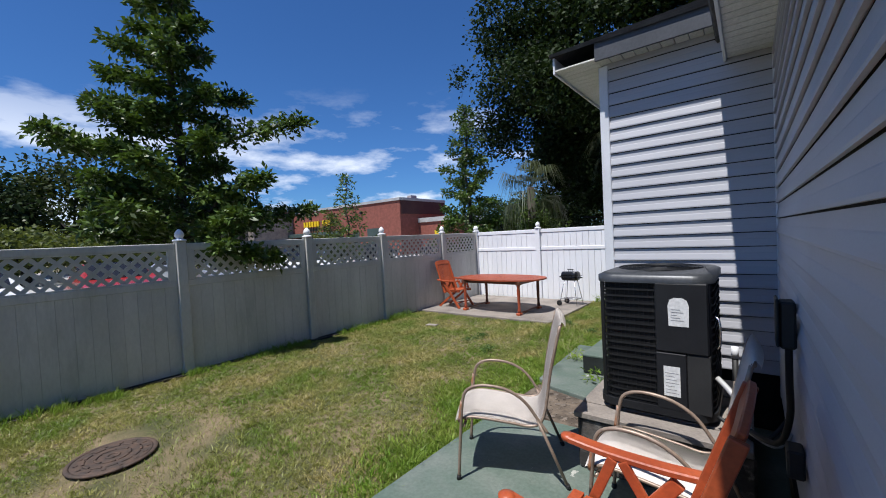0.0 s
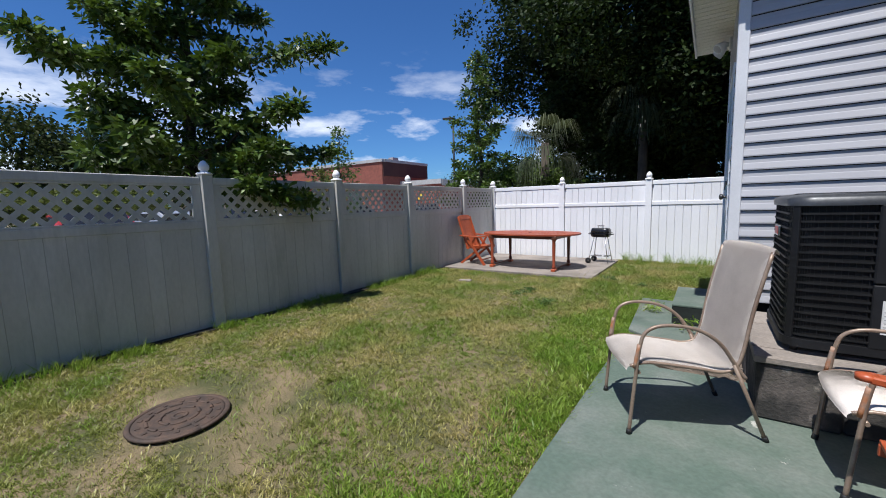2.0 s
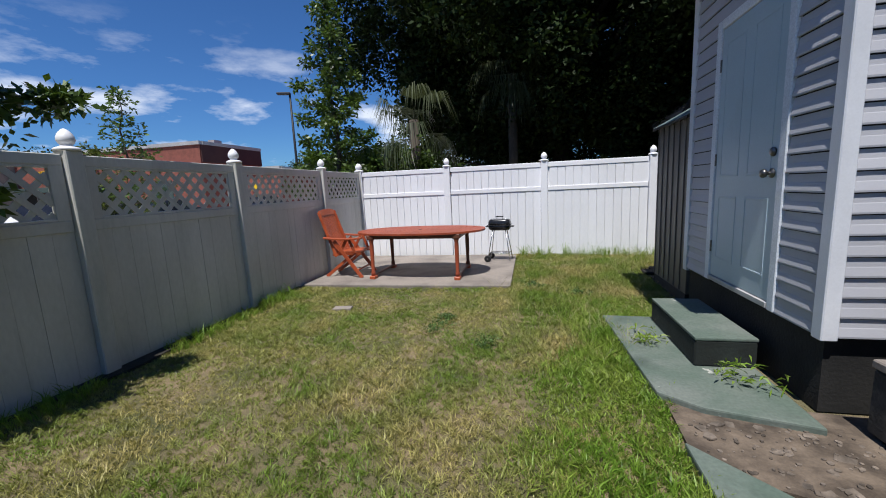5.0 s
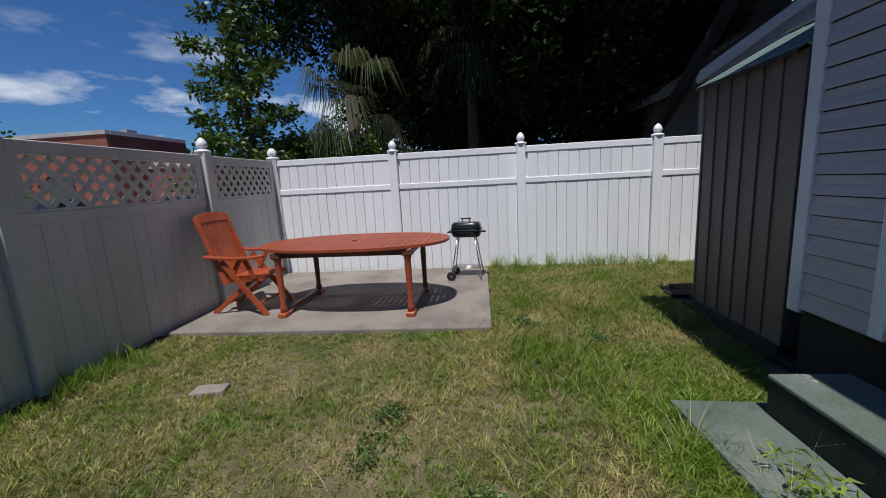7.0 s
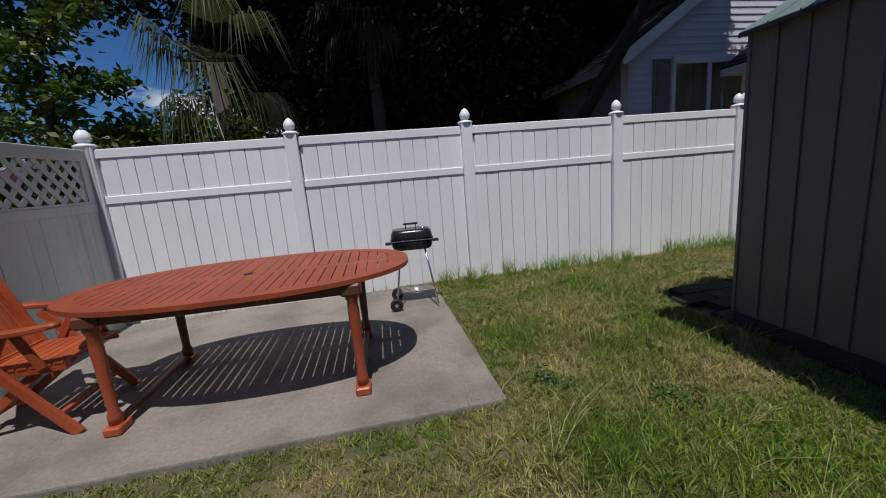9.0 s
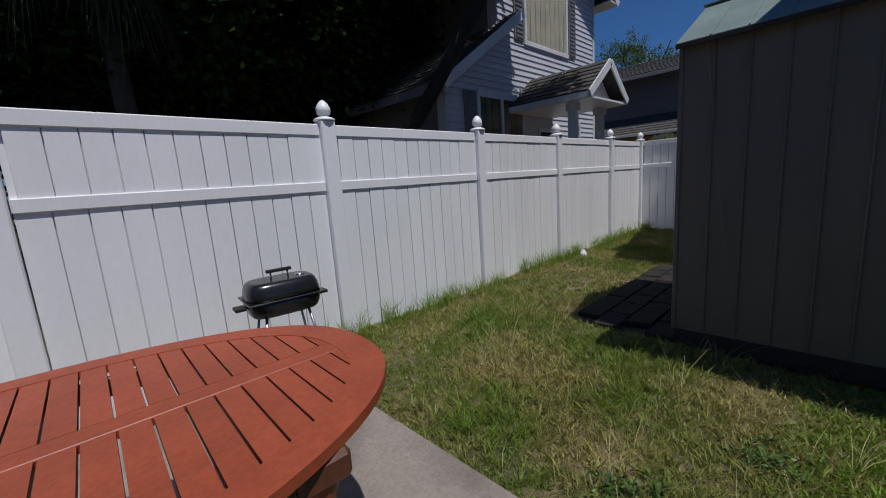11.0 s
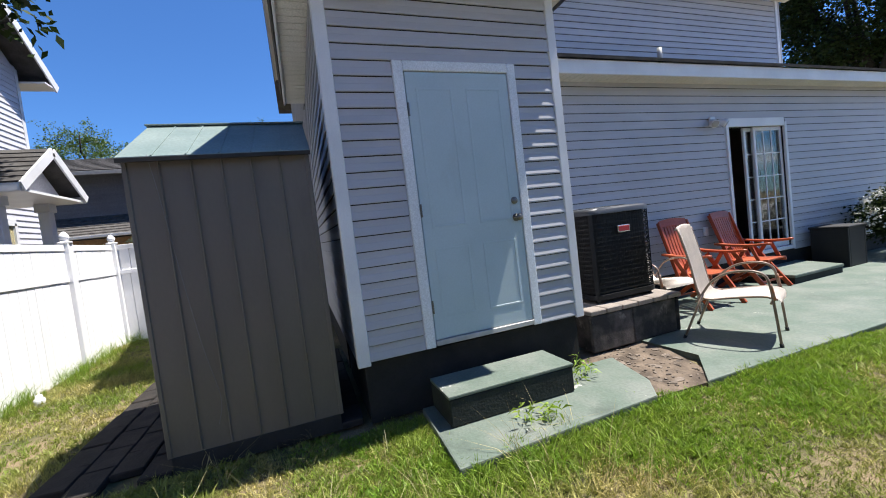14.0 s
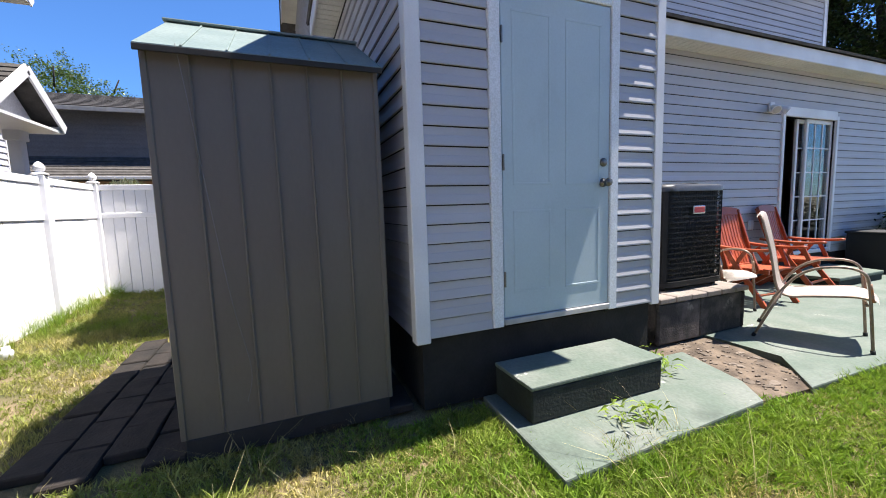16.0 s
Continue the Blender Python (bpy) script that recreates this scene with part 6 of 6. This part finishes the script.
part("side_door", box(bmesh.new(), -33.5, -31.3, 29.93, 30.0, 0.0, 3.2), M_TEAL, din, "grey-green double door")
part("side_panel", box(bmesh.new(), -36.2, -35.0, 29.94, 30.0, 0.6, 3.0), M_TEAL, din)
for i in range(11):
    if i == 6:
        continue
    x = -46.5 + i * 0.62
    part("sign_block", box(bmesh.new(), x, x + 0.42, 29.8, 29.95, 4.05, 4.75), M_YELLOW, din, "yellow sign block")
for i in range(9):
    if i == 5:
        continue
    x = -46.0 + i * 0.62
    part("sign_shadow_block", box(bmesh.new(), x, x + 0.42, 29.85, 29.97, 3.45, 3.9), M_DARK, din)
part("yellow_emblem", box(bmesh.new(), -25.6, -25.0, 32.9, 33.0, 2.0, 2.6), M_YELLOW, din)
part("roof_unit", box(bmesh.new(), -31.5, -30.8, 35, 36, 6.15, 7.2), M_COPING, din)
for x in (-45, -39.5, -34.5):
    part("wall_lamp", box(bmesh.new(), x, x + 0.25, 29.7, 30.0, 5.0, 5.3), M_DARK, din)
off = thing("office_building", "pale grey building behind the diner", "building")
part("wall", box(bmesh.new(), -68, -52, 26, 36, 0, 6), M_CONCRETE, off)
part("roof", box(bmesh.new(), -68.3, -51.7, 25.7, 36.3, 6, 6.4), M_BRICK, off)
for i in range(4):
    part("window", box(bmesh.new(), -67 + i * 3.6, -64.8 + i * 3.6, 25.94, 26, 2.2, 4.4), M_DARK, off)


def street_lamp(m, h):
    s = thing("street_lamp", "tall dark parking lot lamp post with flat head", "lamp post", m)
    part("pole", tube(bmesh.new(), [(0, 0, 0), (0, 0, h)], 0.09, 10, 0.06), M_PLASTIC, s)
    part("base", tube(bmesh.new(), [(0, 0, 0), (0, 0, 0.6)], 0.25, 12), M_CONCRETE, s)
    part("head", bbox(-0.75, 0.05, -0.15, 0.15, h - 0.05, h + 0.08, 0.03), M_PLASTIC, s)
    return s


street_lamp(pose(-17.0, 24.6, 0, 0, 0, 20), 7.5)
street_lamp(pose(-44, 12.0, 0, 0, 0, 0), 5.5)


def car(m, paint, label):
    c = thing("car", label, "car", m, "parked cars")
    bm = bmesh.new()
    prof = [(-2.2, 0.32), (-2.25, 0.70), (-2.05, 0.92), (-1.5, 0.98), (-0.95, 1.40), (0.35, 1.44), (1.05, 1.0), (1.95, 0.86), (2.22, 0.66), (2.2, 0.32)]
    for y, k in ((-0.86, 0.94), (-0.80, 1.0), (0.80, 1.0), (0.86, 0.94)):
        for x, z in prof:
            bm.verts.new((x, y * (0.80 if z > 1.2 else 1), z * k if z > 0.5 else z))
    bm.verts.ensure_lookup_table()
    n = len(prof)
    for r in range(3):
        for i in range(n):
            bm.faces.new((bm.verts[r * n + i], bm.verts[r * n + (i + 1) % n], bm.verts[(r + 1) * n + (i + 1) % n], bm.verts[(r + 1) * n + i]))
    bm.faces.new(bm.verts[:n])
    bm.faces.new(bm.verts[3 * n:][::-1])
    body = part("body", bevel(bm, 0.03), paint, c)
    for s in (-1, 1):
        part("side_window", prism_side([(-1.25, 1.0), (0.85, 1.0), (0.30, 1.34), (-0.85, 1.33)], s * 0.80, s * 0.74), M_BLACK, c)
        part("headlight", bbox(2.12, 2.2, s * 0.65 - 0.15, s * 0.65 + 0.15, 0.62, 0.76, 0.02), M_CHROME, c)
        for x in (-1.4, 1.4):
            w = part("wheel", lathe(bmesh.new(), [(0.2, -0.1), (0.32, -0.09), (0.32, 0.09), (0.2, 0.1)], (x, s * 0.8, 0.32), 18, "y"), M_TYRE, c)
            part("rim", lathe(bmesh.new(), [(0.19, -0.105), (0.19, 0.105)], (x, s * 0.8, 0.32), 14, "y"), M_CHROME, w)
    part("windscreen", bar((1.02, 0, 1.03), (0.38, 0, 1.43), 1.3, 0.03, (0, 1, 0), 0), M_BLACK, c)
    part("rear_window", bar((-1.48, 0, 1.0), (-0.97, 0, 1.39), 1.3, 0.03, (0, 1, 0), 0), M_BLACK, c)
    return c


def prism_side(outline, y0, y1):
    bm = bmesh.new()
    a, b = [bm.verts.new((x, y0, z)) for x, z in outline], [bm.verts.new((x, y1, z)) for x, z in outline]
    bm.faces.new(a)
    bm.faces.new(b[::-1])
    for i in range(len(outline)):
        j = (i + 1) % len(outline)
        bm.faces.new((a[i], b[i], b[j], a[j]))
    return bm


for x, y, rz_, pt, lb in ((-27, 24.5, 95, M_CAR_A, "dark parked sedan outside the diner"), (-31, 24.8, 92, M_CAR_A, "dark parked sedan beside the diner"), (-36, 25, 88, M_CAR_B, "silver parked sedan outside the diner"), (-22, 28, 90, M_CAR_A, "black parked car beside the diner wing"), (-21, 7.5, 20, M_CAR_B, "silver parked car beyond the lattice"), (-24, 12, 15, M_CAR_C, "red parked car beyond the lattice"), (-40, 24.5, 90, M_CAR_A, "dark parked car under the awning"), (-14.5, 0.6, 4, M_CAR_D, "white parked car close to the lattice fence"), (-14.8, 3.4, -3, M_CAR_C, "red parked car close to the lattice fence"), (-14.6, 6.2, 2, M_CAR_B, "silver parked car close to the lattice fence"), (-15.0, 9.2, 0, M_CAR_D, "white parked car near the sapling"), (-20.5, -3.0, 8, M_CAR_D, "white parked car far along the lot")):
    car(pose(x, y, 0.012, 0, 0, rz_), pt, lb)


# ---- grass ----
def blades(rng, n, x0, x1, y0, y1, keep, height, width, lean):
    # blades stand in tufts that share a height and a lean
    k = max(1, n // 9)
    tuft = rng.integers(0, k, n)
    tx, ty, th, tb = rng.uniform(x0, x1, k), rng.uniform(y0, y1, k), rng.uniform(0.55, 1.35, k), rng.uniform(0, math.tau, k)
    x = np.clip(tx[tuft] + rng.normal(size=n) * 0.011, x0, x1)
    y = np.clip(ty[tuft] + rng.normal(size=n) * 0.011, y0, y1)
    ok = keep(x, y)
    x, y, tuft = x[ok], y[ok], tuft[ok]
    n = len(x)
    z = 0.016 * np.sin(x * 1.7 + 0.6) * np.cos(y * 1.9) - 0.024
    a = rng.uniform(0, math.tau, n)
    h = height * th[tuft] * rng.uniform(0.55, 1.25, n) * (0.8 + 0.35 * np.sin(x * 2.1 + 1.3 * np.sin(y * 1.6)) * np.sin(y * 2.6))
    b = tb[tuft] + rng.normal(size=n) * 0.9
    l = lean * rng.uniform(0.2, 1.3, n) * h
    w = width * rng.uniform(0.6, 1.3, n)
    base = np.stack([x, y, z], 1)
    side = np.stack([np.cos(a) * w, np.sin(a) * w, 0 * w], 1)
    mid = base + np.stack([np.cos(b) * l * 0.35, np.sin(b) * l * 0.35, h * 0.6], 1)
    tip = base + np.stack([np.cos(b) * l, np.sin(b) * l, h], 1)
    return np.stack([base, mid + side, tip, mid - side], 1).reshape(-1, 3)


def in_lawn(x, y):
    ok = (x > FX + 0.10 + 0.05 * np.sin(y * 3.1) + 0.03 * np.sin(y * 8.3)) & (y < FY - 0.02) & (x < FE)
    ok &= ~((x > -6.36) & (x < -3.2) & (y > 7.25) & (y < 9.72))
    ok &= ~((x > -2.25 + 0.022 * np.clip(y, 0, 4) + 0.02 * np.sin(y * 9) + 0.015 * np.sin(y * 23)) & (y < 4.0))
    ok &= ~((x > -2.12 + 0.05 * np.sin(y * 7.3) + 0.03 * np.sin(y * 17)) & (y >= 4.0) & (y < 5.97))
    ok &= ~((x > -1.27) & (y < 8.42) & (x < 0.98))
    ok &= ~((x > -1.38) & (y < 6.6))
    ok &= ~((x + 4.44) ** 2 + (y - 1.19) ** 2 < 0.32 ** 2)
    return ok


def thin(x, y):
    r = np.hypot((x + 4.22) * 0.9, y - 1.42) + 0.12 * np.sin(x * 7 + y * 5) + 0.1 * np.sin(y * 9)
    p = np.clip((0.8 - r) / 0.35, 0, 0.86) + np.clip(0.4 * np.sin(x * 3.1 + 2 * np.sin(y * 1.7)) * np.sin(y * 2.3 + x) - 0.1, 0, 0.22)
    return in_lawn(x, y) & (np.random.default_rng(5).uniform(size=len(x)) > p)


rng = np.random.default_rng(77)
lawn = thing("lawn_grass", "patchy mown lawn with dry straw-coloured areas", "grass", kind="stuff")
tagged(quads("blades", blades(rng, 700000, FX, -1.2, -0.8, FY, thin, 0.041, 0.0026, 1.25), 4, M_GRASS, lawn), kind="stuff")
lawn2 = thing("side_grass", "longer shaded grass running behind the shed", "grass", kind="stuff")
tagged(quads("blades", blades(rng, 170000, -3.2, FE, 6.2, FY, in_lawn, 0.065, 0.0027, 0.9), 4, M_GRASS, lawn2), kind="stuff")


def lush_zone(x, y):
    e = -2.27 + 0.022 * np.clip(y, 0, 4)
    d = np.where(y < 4, e - x, -2.19 - x)
    w = 0.68 + 0.22 * np.sin(y * 1.9) + 0.1 * np.sin(y * 5.3 + 1)
    return in_lawn(x, y) & (np.random.default_rng(6).uniform(size=len(x)) < np.clip((w - d) / 0.45, 0, 1) * np.clip((7.0 - y) / 0.6, 0, 1))


lush = thing("lush_grass", "long bright green grass along the patio edge", "grass", kind="stuff")
tagged(quads("blades", blades(rng, 260000, -3.3, -1.2, -1.5, 7.0, lush_zone, 0.068, 0.0036, 1.05), 4, M_GRASS2, lush), kind="stuff")
edge = thing("fence_weeds", "tall thin weeds along the foot of the fences", "weeds", kind="stuff")
e1 = blades(rng, 10000, FX + 0.06, FX + 0.30, -1.5, 7.2, lambda x, y: np.sin(y * 2.3) + np.sin(y * 5.1 + 1) > -0.6, 0.12, 0.003, 0.7)
e2 = blades(rng, 5200, -3.1, FE, FY - 0.25, FY - 0.03, lambda x, y: np.sin(x * 2.7) + np.sin(x * 6.1) > -0.9, 0.22, 0.002, 0.6)
tagged(quads("blades", np.concatenate([e1, e2]), 4, M_GRASS2, edge), kind="stuff")
for x, y, k in ((-1.62, 4.72, 4), (-1.95, 5.35, 5)):
    rng2 = np.random.default_rng(k)
    w_ = thing("weed", "leafy green weed sprouting beside the step", "weed", pose(x, y, 0.04))
    quads("leaves", leaf_cloud(rng2, rng2.normal(size=(14, 3)) * np.array((0.09, 0.09, 0.03)) + np.array((0, 0, 0.05)), 6, 0.04, 0.09, 0.008, up=0.5, droop=0.4), 4, M_GRASS2, w_)
for x, y, k in ((-3.80, 5.90, 7), (-3.86, 5.62, 8), (-2.33, 6.97, 9), (-3.33, 5.30, 10), (-2.9, 7.35, 11)):
    rng2 = np.random.default_rng(k)
    w_ = thing("weed", "low dark green weed clump growing in the lawn", "weed", pose(x, y, 0.0))
    quads("leaves", leaf_cloud(rng2, rng2.normal(size=(40, 3)) * np.array((0.065, 0.065, 0.012)) + np.array((0, 0, 0.02)), 7, 0.025, 0.035, 0.006, up=0.6, droop=0.2), 4, M_WEED, w_)
stalks = thing("dry_stalks", "long thin straw-coloured seed stalks bent over the lawn", "grass", kind="stuff")
tagged(quads("blades", blades(rng, 2600, -4.6, -0.9, 5.2, 9.6, in_lawn, 0.21, 0.0011, 1.5), 4, M_STRAW, stalks), kind="stuff")
extra = thing("fence_post", "white ball-topped post of the next fence behind", "fence post")
p_ = shared("post", POST, Matrix.Translation((1.42, 10.05, 0.02)), extra)
shared("cap", CAP, Matrix.Translation((0, 0, 1.815)) @ Matrix.Diagonal((1.15, 1.15, 1.1, 1)), p_)
lid_ = thing("cleanout_cap", "small white pipe cap in the grass by the fence", "pipe cap")
part("cap", lathe(bmesh.new(), [(0.05, -0.05), (0.05, 0.05), (0.04, 0.065), (0.03, 0.07), (0.03, 0.1), (0.005, 0.105)], (1.3, 9.55, 0), 12), M_TRIM, lid_)
